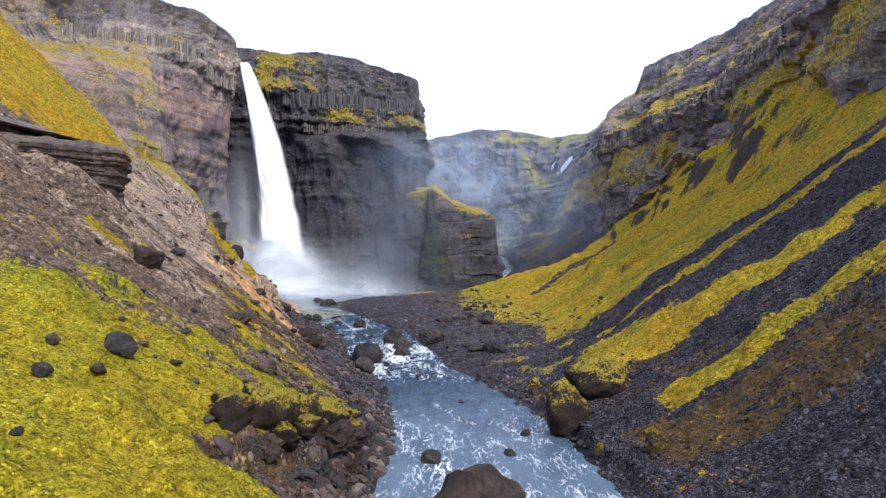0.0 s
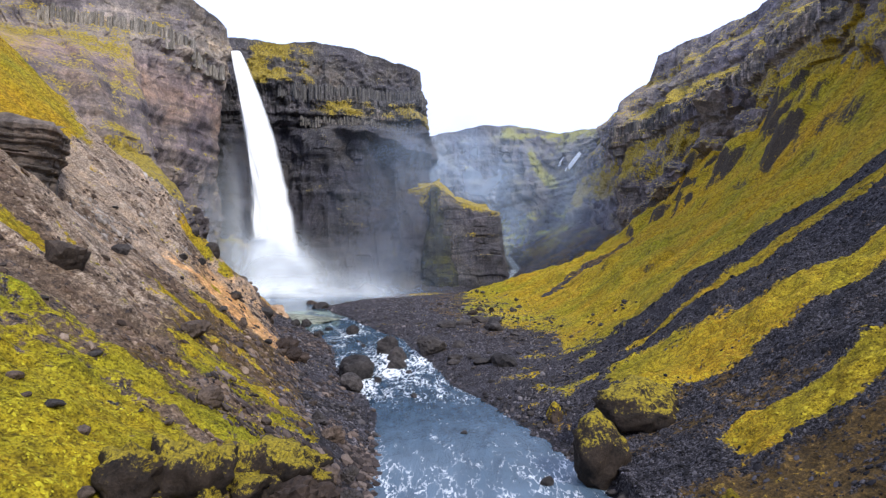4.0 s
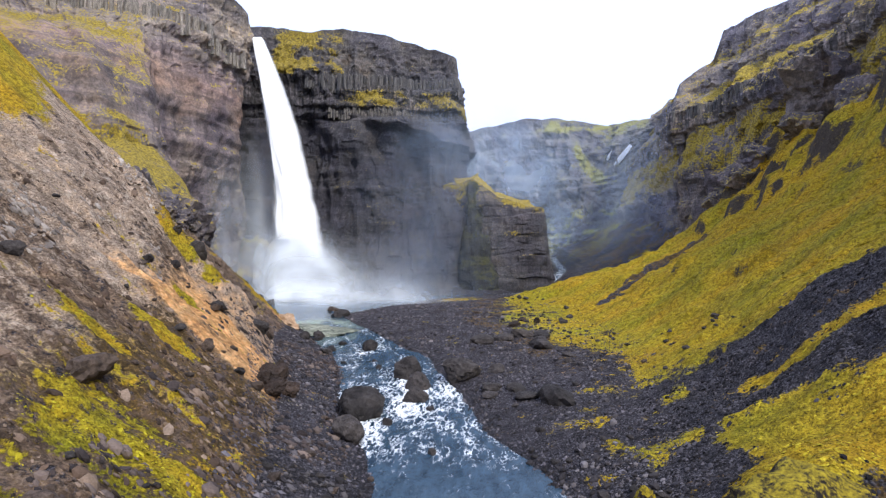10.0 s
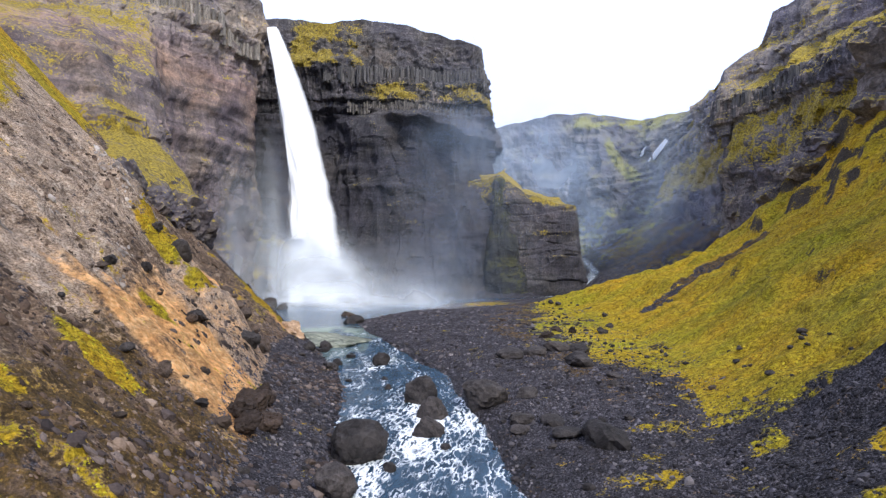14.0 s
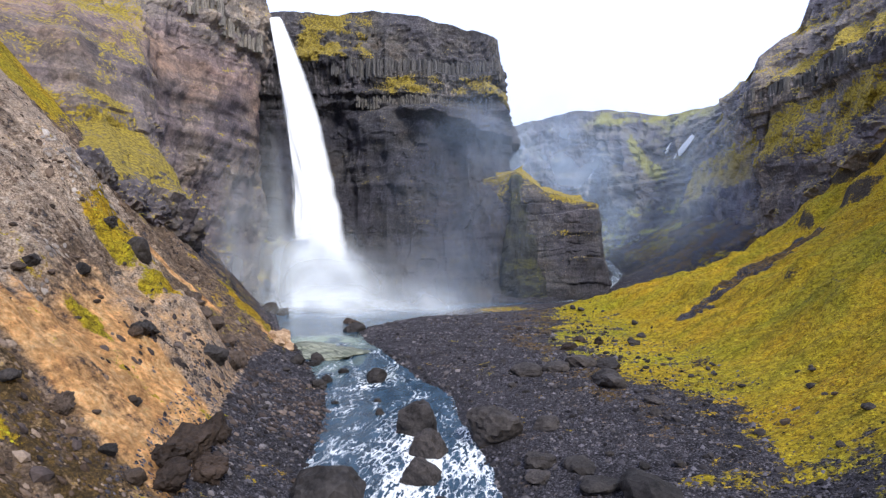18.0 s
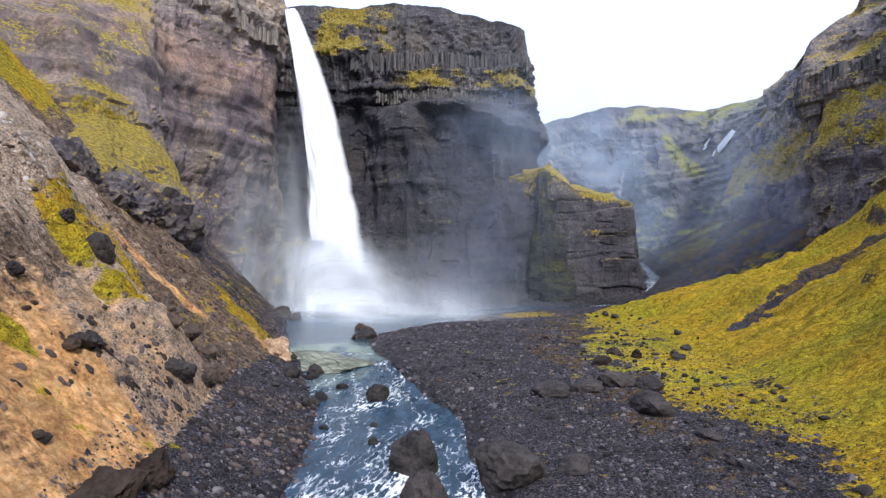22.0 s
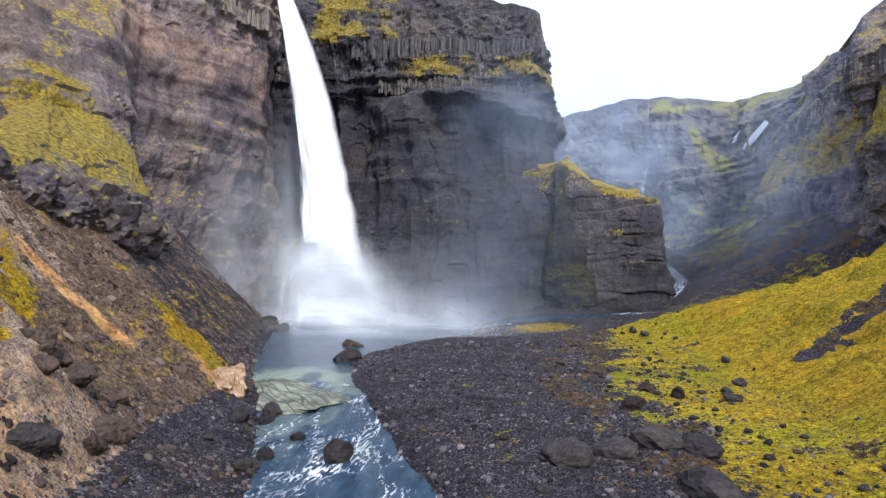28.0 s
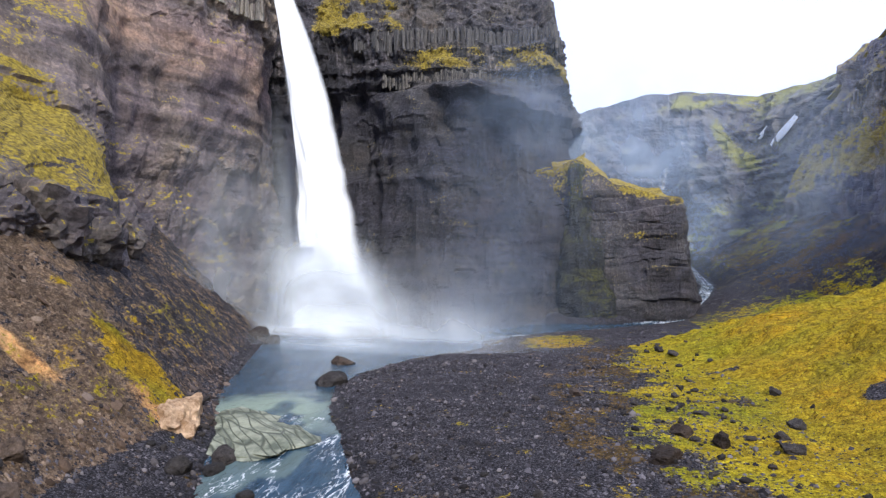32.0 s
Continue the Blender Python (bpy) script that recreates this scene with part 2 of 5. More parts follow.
def ground_material():
    m, n, l, b = material("valley_ground", 0.95)
    pos = n.new("ShaderNodeTexCoord").outputs["Object"]
    mid, fine, grain = (noise_tex(n, l, s, d, 0.68, pos) for s, d in ((0.35, 6), (1.6, 6), (4.5, 5)))
    scree = ramp(n, l, grain, ((0.4, (0.009, 0.0085, 0.011)), (0.52, (0.042, 0.04, 0.049)), (0.64, (0.145, 0.138, 0.16))))
    dirt = ramp(n, l, mix(n, l, 0.5, fine, grain), ((0.34, (0.042, 0.03, 0.023)), (0.5, (0.155, 0.106, 0.072)), (0.66, (0.38, 0.285, 0.205))))
    heath = ramp(n, l, mix(n, l, 0.5, fine, grain), ((0.32, (0.018, 0.014, 0.009)), (0.5, (0.085, 0.055, 0.022)), (0.66, (0.24, 0.145, 0.042))))
    clay = ramp(n, l, mix(n, l, 0.45, fine, mid), ((0.34, (0.26, 0.11, 0.04)), (0.5, (0.66, 0.355, 0.14)), (0.66, (0.86, 0.58, 0.31))))
    pale = ramp(n, l, grain, ((0.34, (0.07, 0.05, 0.038)), (0.5, (0.35, 0.26, 0.19)), (0.66, (0.62, 0.51, 0.41))))
    chalk = step_of(n, l, mix(n, l, 0.45, noise_tex(n, l, 0.4, 6, 0.7, pos), fine), 0.53, 0.62)
    pale = mix(n, l, calc(n, l, "MULTIPLY", chalk, 0.45), pale, (0.74, 0.64, 0.53))
    moss = ramp(n, l, mix(n, l, 0.68, fine, grain), ((0.36, (0.04, 0.03, 0.008)), (0.46, (0.29, 0.222, 0.014)), (0.55, (0.52, 0.412, 0.024)), (0.66, (0.66, 0.54, 0.045))))
    # cushions: the shade in the gaps between them is multiplied into the colour
    cushion = node(n, "ShaderNodeTexVoronoi", Scale=1.25)
    wide = node(n, "ShaderNodeMapping", Scale=(0.85, 1.1, 1.0))
    l.new(mix(n, l, 0.035, pos, n_vec(n, l, pos)), wide.inputs["Vector"])
    l.new(wide.outputs[0], cushion.inputs["Vector"])
    moss = mix(n, l, 0.6, moss, ramp(n, l, cushion.outputs["Distance"], ((0.1, (1.14, 1.14, 1.05)), (0.45, (1.0, 0.99, 0.97)), (0.75, (0.4, 0.36, 0.34)))), "MULTIPLY")
    down = node(n, "ShaderNodeMapping", Scale=(0.05, 0.35, 0.05))
    l.new(pos, down.inputs["Vector"])
    sweep = noise_tex(n, l, 0.7, 6, 0.65, down.outputs[0])
    moss = mix(n, l, 0.75, moss, ramp(n, l, sweep, ((0.32, (0.5, 0.5, 0.5)), (0.45, (0.92, 0.88, 0.88)), (0.56, (1.05, 0.95, 0.9)), (0.68, (1.3, 1.15, 1.0)))), "MULTIPLY")
    tone = noise_tex(n, l, 0.06, 4, 0.6, pos)
    moss = mix(n, l, 0.9, moss, ramp(n, l, tone, ((0.36, (0.72, 0.88, 1.0)), (0.5, (1.0, 0.98, 1.0)), (0.62, (1.08, 0.92, 0.85)))), "MULTIPLY")
    moss = mix(n, l, 1.0, moss, mix(n, l, attr(n, "fresh"), (1.03, 0.97, 1.0), (0.93, 1.06, 0.9)), "MULTIPLY")
    wobble = calc(n, l, "ADD", calc(n, l, "MULTIPLY", calc(n, l, "SUBTRACT", mid, 0.5), 1.5), calc(n, l, "MULTIPLY", calc(n, l, "SUBTRACT", fine, 0.5), 1.3))

    def mask(name, low=0.4, high=0.62):
        return step_of(n, l, calc(n, l, "ADD", attr(n, name), wobble), low, high)

    color = mix(n, l, mask("dirt"), scree, dirt)
    color = mix(n, l, mask("heath"), color, heath)
    color = mix(n, l, mask("pale", 0.25, 0.8), color, pale)
    color = mix(n, l, mask("clay", 0.15, 0.95), color, clay)
    gullies = ramp(n, l, sweep, ((0.36, (0.42, 0.38, 0.36)), (0.47, (0.95, 0.93, 0.92)), (0.62, (1.22, 1.18, 1.14))))
    color = mix(n, l, 0.35, color, gullies, "MULTIPLY")
    clods = noise_tex(n, l, 0.5, 5, 0.7, pos)
    color = mix(n, l, 0.7, color, ramp(n, l, clods, ((0.36, (0.45, 0.44, 0.44)), (0.5, (1.0, 1.0, 1.0)), (0.64, (1.5, 1.44, 1.36)))), "MULTIPLY")
    color = mix(n, l, mask("moss"), color, moss)
    ns = n.new("ShaderNodeSeparateXYZ")
    l.new(n.new("ShaderNodeNewGeometry").outputs["Normal"], ns.inputs[0])
    steep = step_of(n, l, calc(n, l, "ADD", ns.outputs["Z"], calc(n, l, "MULTIPLY", calc(n, l, "SUBTRACT", fine, 0.5), 0.35)), 0.55, 0.43)
    bare = ramp(n, l, grain, ((0.35, (0.02, 0.018, 0.017)), (0.55, (0.07, 0.056, 0.045)), (0.72, (0.17, 0.14, 0.115))))
    steep = calc(n, l, "MULTIPLY", steep, calc(n, l, "SUBTRACT", 1.0, mask("pale", 0.1, 0.6)))
    color = mix(n, l, steep, color, bare)
    wet = step_of(n, l, calc(n, l, "ADD", attr(n, "wet"), wobble), 0.35, 0.75)
    dark = mix(n, l, wet, (1, 1, 1), (0.45, 0.45, 0.48))
    l.new(mix(n, l, 1.0, color, dark, "MULTIPLY"), b.inputs["Base Color"])
    l.new(calc(n, l, "SUBTRACT", 0.95, calc(n, l, "MULTIPLY", wet, 0.5)), b.inputs["Roughness"])
    b.inputs["Specular IOR Level"].default_value = 0.2
    bump(n, l, b, mix(n, l, 0.3, mix(n, l, 0.5, fine, grain), calc(n, l, "SUBTRACT", 1.0, cushion.outputs["Distance"])), 1.0, 1.0)
    return m


def rock_material(name, low, high, wet_dark=False, moss_amount=0.5, cracks=0.12, relief=1.2, green=None, streaks=0.5, tilt=0.0, layers=None, columned=None, grain=0.45):
    """Layered basalt: the colour follows the beds and the joints; moss lies on the ledges."""
    m, n, l, b = material(name, 0.85)
    tc = n.new("ShaderNodeTexCoord").outputs["Object"]
    sep = n.new("ShaderNodeSeparateXYZ")
    l.new(tc, sep.inputs[0])
    mid, fine = noise_tex(n, l, 0.09, 6, 0.65, tc), noise_tex(n, l, 1.1, 9, 0.73, tc)
    stretch = node(n, "ShaderNodeMapping", Scale=(0.06, 0.06, 0.9), Rotation=(radians(4), radians(6), 0))
    l.new(tc, stretch.inputs["Vector"])
    beds = noise_tex(n, l, 0.55, 6, 0.6, stretch.outputs[0])
    upright = node(n, "ShaderNodeMapping", Scale=(0.9, 0.9, 0.05), Rotation=(0, radians(tilt), 0))
    l.new(tc, upright.inputs["Vector"])
    streak = noise_tex(n, l, 0.6, 5, 0.6, upright.outputs[0])
    height = calc(n, l, "ADD", sep.outputs["Z"], calc(n, l, "MULTIPLY", calc(n, l, "SUBTRACT", mid, 0.5), 22.0))
    if layers:
        base = ramp(n, l, calc(n, l, "DIVIDE", height, 150.0), tuple((z / 150.0, c) for z, c in layers))
    else:
        base = mix(n, l, step_of(n, l, height, low[0], high[0]), low[1], high[1])
    broad = noise_tex(n, l, 0.028, 5, 0.65, tc)
    base = mix(n, l, 1.0, base, ramp(n, l, broad, ((0.36, (0.52, 0.5, 0.62)), (0.47, (0.9, 0.86, 0.95)), (0.55, (1.05, 1.0, 0.95)), (0.66, (1.3, 1.12, 0.93)))), "MULTIPLY")
    base = mix(n, l, 0.3, base, ramp(n, l, beds, ((0.38, (0.35, 0.33, 0.34)), (0.5, (1.0, 1.0, 1.0)), (0.63, (1.9, 1.75, 1.6)))), "MULTIPLY")
    base = mix(n, l, grain, base, ramp(n, l, fine, ((0.38, (0.2, 0.2, 0.22)), (0.5, (0.95, 0.95, 0.95)), (0.64, (2.2, 2.15, 2.1)))), "MULTIPLY")
    base = mix(n, l, streaks, base, ramp(n, l, streak, ((0.4, (0.45, 0.45, 0.48)), (0.56, (1.15, 1.15, 1.15)))), "MULTIPLY")
    # joint blocks, each of its own shade
    bent = node(n, "ShaderNodeMapping", Scale=(1.0, 1.0, 0.75))
    l.new(mix(n, l, 0.06, tc, n_vec(n, l, tc)), bent.inputs["Vector"])
    block = node(n, "ShaderNodeTexVoronoi", Scale=0.3)
    l.new(bent.outputs[0], block.inputs["Vector"])
    shade = n.new("ShaderNodeSeparateColor")
    l.new(block.outputs["Color"], shade.inputs[0])
    base = mix(n, l, 0.55, base, ramp(n, l, shade.outputs[0], ((0.0, (0.5, 0.49, 0.5)), (0.5, (1.0, 1.0, 1.0)), (1.0, (1.55, 1.5, 1.42)))), "MULTIPLY")
    cell = node(n, "ShaderNodeTexVoronoi", Scale=0.45)
    cell.feature = "DISTANCE_TO_EDGE"
    l.new(bent.outputs[0], cell.inputs["Vector"])
    crack = step_of(n, l, cell.outputs["Distance"], 0.0, 0.16)
    lumps = mix(n, l, cracks, mix(n, l, 0.3, fine, beds), crack)
    if columned:
        # thin upright prisms between two heights
        prism = node(n, "ShaderNodeMapping", Scale=(0.75, 0.75, 0.06))
        l.new(tc, prism.inputs["Vector"])
        post = node(n, "ShaderNodeTexVoronoi", Scale=1.0)
        l.new(prism.outputs[0], post.inputs["Vector"])
        tint = n.new("ShaderNodeSeparateColor")
        l.new(post.outputs["Color"], tint.inputs[0])
        where = calc(n, l, "MULTIPLY", step_of(n, l, height, columned[0] - 3, columned[0] + 3), step_of(n, l, height, columned[1] + 3, columned[1] - 3))
        dark = calc(n, l, "MULTIPLY", where, 0.8)
        base = mix(n, l, dark, base, ramp(n, l, tint.outputs[0], ((0.0, (0.35, 0.35, 0.36)), (0.6, (0.9, 0.9, 0.9)), (1.0, (2.0, 1.95, 1.85)))), "MULTIPLY")
        base = mix(n, l, dark, base, ramp(n, l, post.outputs["Distance"], ((0.25, (1.1, 1.1, 1.1)), (0.6, (0.3, 0.3, 0.3)))), "MULTIPLY")
    geo = n.new("ShaderNodeNewGeometry")
    ns = n.new("ShaderNodeSeparateXYZ")
    l.new(geo.outputs["Normal"], ns.inputs[0])
    green = ramp(n, l, fine, green or ((0.38, (0.07, 0.05, 0.012)), (0.5, (0.285, 0.205, 0.02)), (0.62, (0.5, 0.375, 0.04))))
    patch = calc(n, l, "ADD", attr(n, "moss"), calc(n, l, "ADD", calc(n, l, "MULTIPLY", calc(n, l, "SUBTRACT", mid, 0.5), 1.4), calc(n, l, "MULTIPLY", calc(n, l, "SUBTRACT", fine, 0.5), 2.4)))
    ledge = calc(n, l, "MULTIPLY", step_of(n, l, ns.outputs["Z"], 0.15, 0.6), moss_amount)
    fac = step_of(n, l, calc(n, l, "ADD", patch, ledge), 0.42, 0.66)
    l.new(mix(n, l, fac, base, green), b.inputs["Base Color"])
    rough = calc(n, l, "SUBTRACT", 0.9, calc(n, l, "MULTIPLY", streak, 0.5 if wet_dark else 0.15))
    l.new(rough, b.inputs["Roughness"])
    bump(n, l, b, lumps, 1.0, relief)
    return m


def stone_material(name, dark, light, moss=0.0, scale=3.0):
    m, n, l, b = material(name, 0.8)
    tc = n.new("ShaderNodeTexCoord").outputs["Object"]
    rnd = n.new("ShaderNodeObjectInfo").outputs["Random"]
    fine = noise_tex(n, l, scale, 7, 0.65, tc)
    grain = noise_tex(n, l, 6 * scale, 4, 0.65, tc)
    color = ramp(n, l, mix(n, l, 0.4, fine, grain), ((0.37, dark), (0.63, light)))
    color = mix(n, l, 1.0, color, ramp(n, l, rnd, ((0.0, (0.6, 0.6, 0.6)), (1.0, (1.3, 1.25, 1.2)))), "MULTIPLY")
    if moss:
        ns = n.new("ShaderNodeSeparateXYZ")
        l.new(n.new("ShaderNodeNewGeometry").outputs["Normal"], ns.inputs[0])
        up = calc(n, l, "ADD", ns.outputs["Z"], calc(n, l, "MULTIPLY", calc(n, l, "SUBTRACT", fine, 0.5), 1.6))
        green = ramp(n, l, grain, ((0.3, (0.05, 0.04, 0.01)), (0.5, (0.22, 0.165, 0.014)), (0.7, (0.4, 0.31, 0.022))))
        color = mix(n, l, step_of(n, l, calc(n, l, "ADD", up, calc(n, l, "MULTIPLY", calc(n, l, "SUBTRACT", grain, 0.5), 1.8)), 1.0 - moss, 1.5 - moss), color, green)
    l.new(color, b.inputs["Base Color"])
    b.inputs["Specular IOR Level"].default_value = 0.22
    bump(n, l, b, mix(n, l, 0.4, fine, grain), 1.0, 0.3)
    return m


def slab_material(name, dark, light):
    """Pale rock crossed by lighter cracks."""
    m, n, l, b = material(name, 0.5)
    tc = n.new("ShaderNodeTexCoord").outputs["Object"]
    fine = noise_tex(n, l, 9.0, 6, 0.65, tc)
    cell = node(n, "ShaderNodeTexVoronoi", Scale=7.0)
    cell.feature = "DISTANCE_TO_EDGE"
    lay = node(n, "ShaderNodeMapping", Scale=(0.5, 2.6, 1.0), Rotation=(0, 0, 0.5))
    l.new(mix(n, l, 0.03, tc, n_vec(n, l, tc)), lay.inputs["Vector"])
    l.new(lay.outputs[0], cell.inputs["Vector"])
    crack = step_of(n, l, cell.outputs["Distance"], 0.0, 0.1)
    color = ramp(n, l, fine, ((0.38, dark), (0.62, light)))
    l.new(mix(n, l, crack, (0.075, 0.085, 0.06), color), b.inputs["Base Color"])
    bump(n, l, b, mix(n, l, 0.5, fine, crack), 0.7, 0.3)
    return m


def water_material():
    m, n, l, b = material("river_water", 0.08)
    tc = n.new("ShaderNodeTexCoord").outputs["Object"]
    flow = node(n, "ShaderNodeMapping", Scale=(1.2, 0.42, 1.0), Rotation=(0, 0, radians(-14)))
    l.new(tc, flow.inputs["Vector"])
    fine, mid = noise_tex(n, l, 2.2, 6, 0.66, flow.outputs[0]), noise_tex(n, l, 0.55, 5, 0.6, flow.outputs[0])
    curl = noise_tex(n, l, 1.1, 5, 0.6, flow.outputs[0])
    lines = calc(n, l, "SUBTRACT", 0.45, calc(n, l, "MULTIPLY", calc(n, l, "ABSOLUTE", calc(n, l, "SUBTRACT", curl, 0.5)), 7.0))
    broken = calc(n, l, "ADD", calc(n, l, "MULTIPLY", calc(n, l, "SUBTRACT", fine, 0.5), 1.25), calc(n, l, "ADD", calc(n, l, "MULTIPLY", calc(n, l, "SUBTRACT", mid, 0.5), 0.8), calc(n, l, "MULTIPLY", calc(n, l, "MAXIMUM", lines, -0.35), 0.85)))
    foam = step_of(n, l, calc(n, l, "ADD", attr(n, "foam"), broken), 0.52, 1.0)
    deep = mix(n, l, attr(n, "shoal"), ramp(n, l, mid, ((0.3, (0.012, 0.034, 0.06)), (0.7, (0.045, 0.09, 0.14)))), (0.27, 0.34, 0.27))
    # blends in the pale tone of sky sheen and of stirred water
    deep = mix(n, l, attr(n, "sheen_stirred"), deep, (0.21, 0.28, 0.36))
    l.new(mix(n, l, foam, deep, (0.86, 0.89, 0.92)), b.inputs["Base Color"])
    l.new(calc(n, l, "ADD", 0.16, calc(n, l, "MULTIPLY", foam, 0.7)), b.inputs["Roughness"])
    b.inputs["IOR"].default_value = 1.33
    bump(n, l, b, mix(n, l, 0.5, fine, mid), 0.6, 0.4)
    return m


def even_normal(n, l, b):
    """Droplets face all ways: the sheet takes light from above and from the open side."""
    v = node(n, "ShaderNodeCombineXYZ", X=0.25, Y=-0.55, Z=0.8)
    l.new(v.outputs[0], b.inputs["Normal"])


def fall_material(name, thin):
    """Aerated white water, thin towards the edges of each strand."""
    m, n, l, b = material(name, 0.7)
    tc = n.new("ShaderNodeTexCoord").outputs["Object"]
    long = node(n, "ShaderNodeMapping", Scale=(1.0, 1.0, 0.07))
    l.new(tc, long.inputs["Vector"])
    strand, mist = noise_tex(n, l, 0.75, 6, 0.65, long.outputs[0]), noise_tex(n, l, 0.16, 5, 0.6, tc)
    b.inputs["Base Color"].default_value = (0.95, 0.97, 0.99, 1)
    even_normal(n, l, b)
    b.inputs["Specular IOR Level"].default_value = 0.1
    d = attr(n, "dense")
    v = calc(n, l, "ADD", calc(n, l, "MULTIPLY", calc(n, l, "SUBTRACT", strand, 0.5), thin), calc(n, l, "MULTIPLY", calc(n, l, "SUBTRACT", mist, 0.5), thin))
    l.new(step_of(n, l, calc(n, l, "ADD", d, v), 0.0, 1.0), b.inputs["Alpha"])
    return m


def loose_material(name, dark, mid, light, rough=0.9):
    """For joined small pieces: each one takes its own shade."""
    m, n, l, b = material(name, rough)
    rnd = n.new("ShaderNodeNewGeometry").outputs["Random Per Island"]
    tc = n.new("ShaderNodeTexCoord").outputs["Object"]
    fine = noise_tex(n, l, 6.0, 4, 0.6, tc)
    color = ramp(n, l, rnd, ((0.0, dark), (0.6, mid), (1.0, light)))
    down = node(n, "ShaderNodeMapping", Scale=(0.05, 0.35, 0.05))
    l.new(tc, down.inputs["Vector"])
    sweep = noise_tex(n, l, 0.7, 6, 0.65, down.outputs[0])
    color = mix(n, l, 0.75, color, ramp(n, l, sweep, ((0.32, (0.42, 0.40, 0.38)), (0.5, (0.95, 0.92, 0.92)), (0.68, (1.3, 1.2, 1.1)))), "MULTIPLY")
    l.new(mix(n, l, 0.5, color, ramp(n, l, fine, ((0.3, (0.5, 0.5, 0.5)), (0.7, (1.4, 1.4, 1.4)))), "MULTIPLY"), b.inputs["Base Color"])
    b.inputs["Specular IOR Level"].default_value = 0.25
    return m


def plain(name, color, rough=0.8):
    m, n, l, b = material(name, rough)
    tc = n.new("ShaderNodeTexCoord").outputs["Object"]
    f = noise_tex(n, l, 3.0, 5, 0.6, tc)
    l.new(ramp(n, l, f, ((0.3, tuple(c * 0.75 for c in color)), (0.7, color))), b.inputs["Base Color"])
    return m


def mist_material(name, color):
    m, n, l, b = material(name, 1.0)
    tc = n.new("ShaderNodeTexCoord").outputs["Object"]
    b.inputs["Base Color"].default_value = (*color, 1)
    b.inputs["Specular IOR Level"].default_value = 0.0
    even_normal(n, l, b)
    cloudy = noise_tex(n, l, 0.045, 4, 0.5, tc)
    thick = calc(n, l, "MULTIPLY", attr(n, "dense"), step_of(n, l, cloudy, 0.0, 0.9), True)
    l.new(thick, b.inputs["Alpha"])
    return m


MIST = mist_material("drifting_spray", (0.84, 0.91, 1.0))
# the blue of distant air, put into the colour of hanging sheets
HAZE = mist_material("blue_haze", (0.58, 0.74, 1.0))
GROUND = ground_material()
LEFT_LAYERS = ((0, (0.165, 0.15, 0.15)), (40, (0.17, 0.148, 0.146)), (58, (0.235, 0.2, 0.18)), (68, (0.2, 0.168, 0.158)), (80, (0.155, 0.13, 0.133)), (93, (0.29, 0.212, 0.178)), (106, (0.25, 0.217, 0.196)), (120, (0.31, 0.28, 0.25)), (138, (0.14, 0.128, 0.122)))
ROCK_LEFT = rock_material("layered_brown_basalt", None, None, moss_amount=0.45, cracks=0.06, layers=LEFT_LAYERS, streaks=0.25, tilt=-40, grain=0.4)
ROCK_MID = rock_material("wet_dark_basalt", (84, (0.052, 0.052, 0.062)), (112, (0.105, 0.1, 0.1)), True, 0.12, 0.03, 2.2, streaks=0.2, tilt=-62, columned=(96, 126), grain=0.6)
ROCK_BENCH = rock_material("layered_wet_basalt", (10, (0.056, 0.055, 0.062)), (50, (0.088, 0.083, 0.088)), True, 0.14, 0.02, streaks=0.1, grain=0.5)
# the pillar's shaded side is put into its dark rock and moss colours
ROCK_PILLAR = rock_material("shaded_mossy_basalt", (10, (0.022, 0.024, 0.026)), (60, (0.032, 0.033, 0.029)), True, 0.55, 0.0, 1.6, ((0.36, (0.01, 0.012, 0.005)), (0.5, (0.035, 0.036, 0.009)), (0.66, (0.12, 0.115, 0.014))), 0.35)
ROCK_RIGHT = rock_material("grey_basalt", (40, (0.145, 0.132, 0.137)), (110, (0.21, 0.198, 0.204)), False, 0.45, columned=(84, 98), streaks=0.35)
# distance haze is mixed into these bluish rock and dull green colours
ROCK_FAR = rock_material("hazed_far_basalt", (20, (0.095, 0.1, 0.112)), (150, (0.14, 0.145, 0.158)), False, 0.3, 0.02, 1.6, ((0.36, (0.1, 0.1, 0.03)), (0.5, (0.24, 0.23, 0.06)), (0.64, (0.4, 0.38, 0.1))), 0.4)
ROCK_OUT = rock_material("weathered_grey_rock", (20, (0.075, 0.064, 0.058)), (38, (0.165, 0.14, 0.125)), False, 0.1)
COLUMN = stone_material("column_basalt", (0.07, 0.063, 0.056), (0.42, 0.385, 0.34))
COLUMN_DARK = stone_material("dark_column_basalt", (0.045, 0.045, 0.047), (0.2, 0.192, 0.188))
COLUMN_LIGHT = stone_material("pale_column_basalt", (0.05, 0.046, 0.043), (0.3, 0.28, 0.255))
STONE = stone_material("dark_basalt_stone", (0.016, 0.0145, 0.015), (0.08, 0.071, 0.07))
STONE_BROWN = stone_material("brown_weathered_stone", (0.03, 0.022, 0.018), (0.14, 0.105, 0.085))
STONE_WET = stone_material("wet_brown_stone", (0.016, 0.011, 0.009), (0.075, 0.053, 0.042))
STONE_MOSS = stone_material("mossy_basalt_stone", (0.01, 0.008, 0.007), (0.052, 0.038, 0.03), 0.58, 4.0)
WATER = water_material()
FALL = fall_material("falling_water", 0.22)
GRAVEL = loose_material("dark_gravel", (0.012, 0.011, 0.014), (0.068, 0.064, 0.077), (0.165, 0.157, 0.182))
SCREE = loose_material("dark_scree", (0.007, 0.0066, 0.0083), (0.027, 0.0255, 0.032), (0.11, 0.105, 0.12))
COBBLE = loose_material("grey_brown_cobble", (0.012, 0.0105, 0.012), (0.06, 0.055, 0.06), (0.22, 0.205, 0.215))
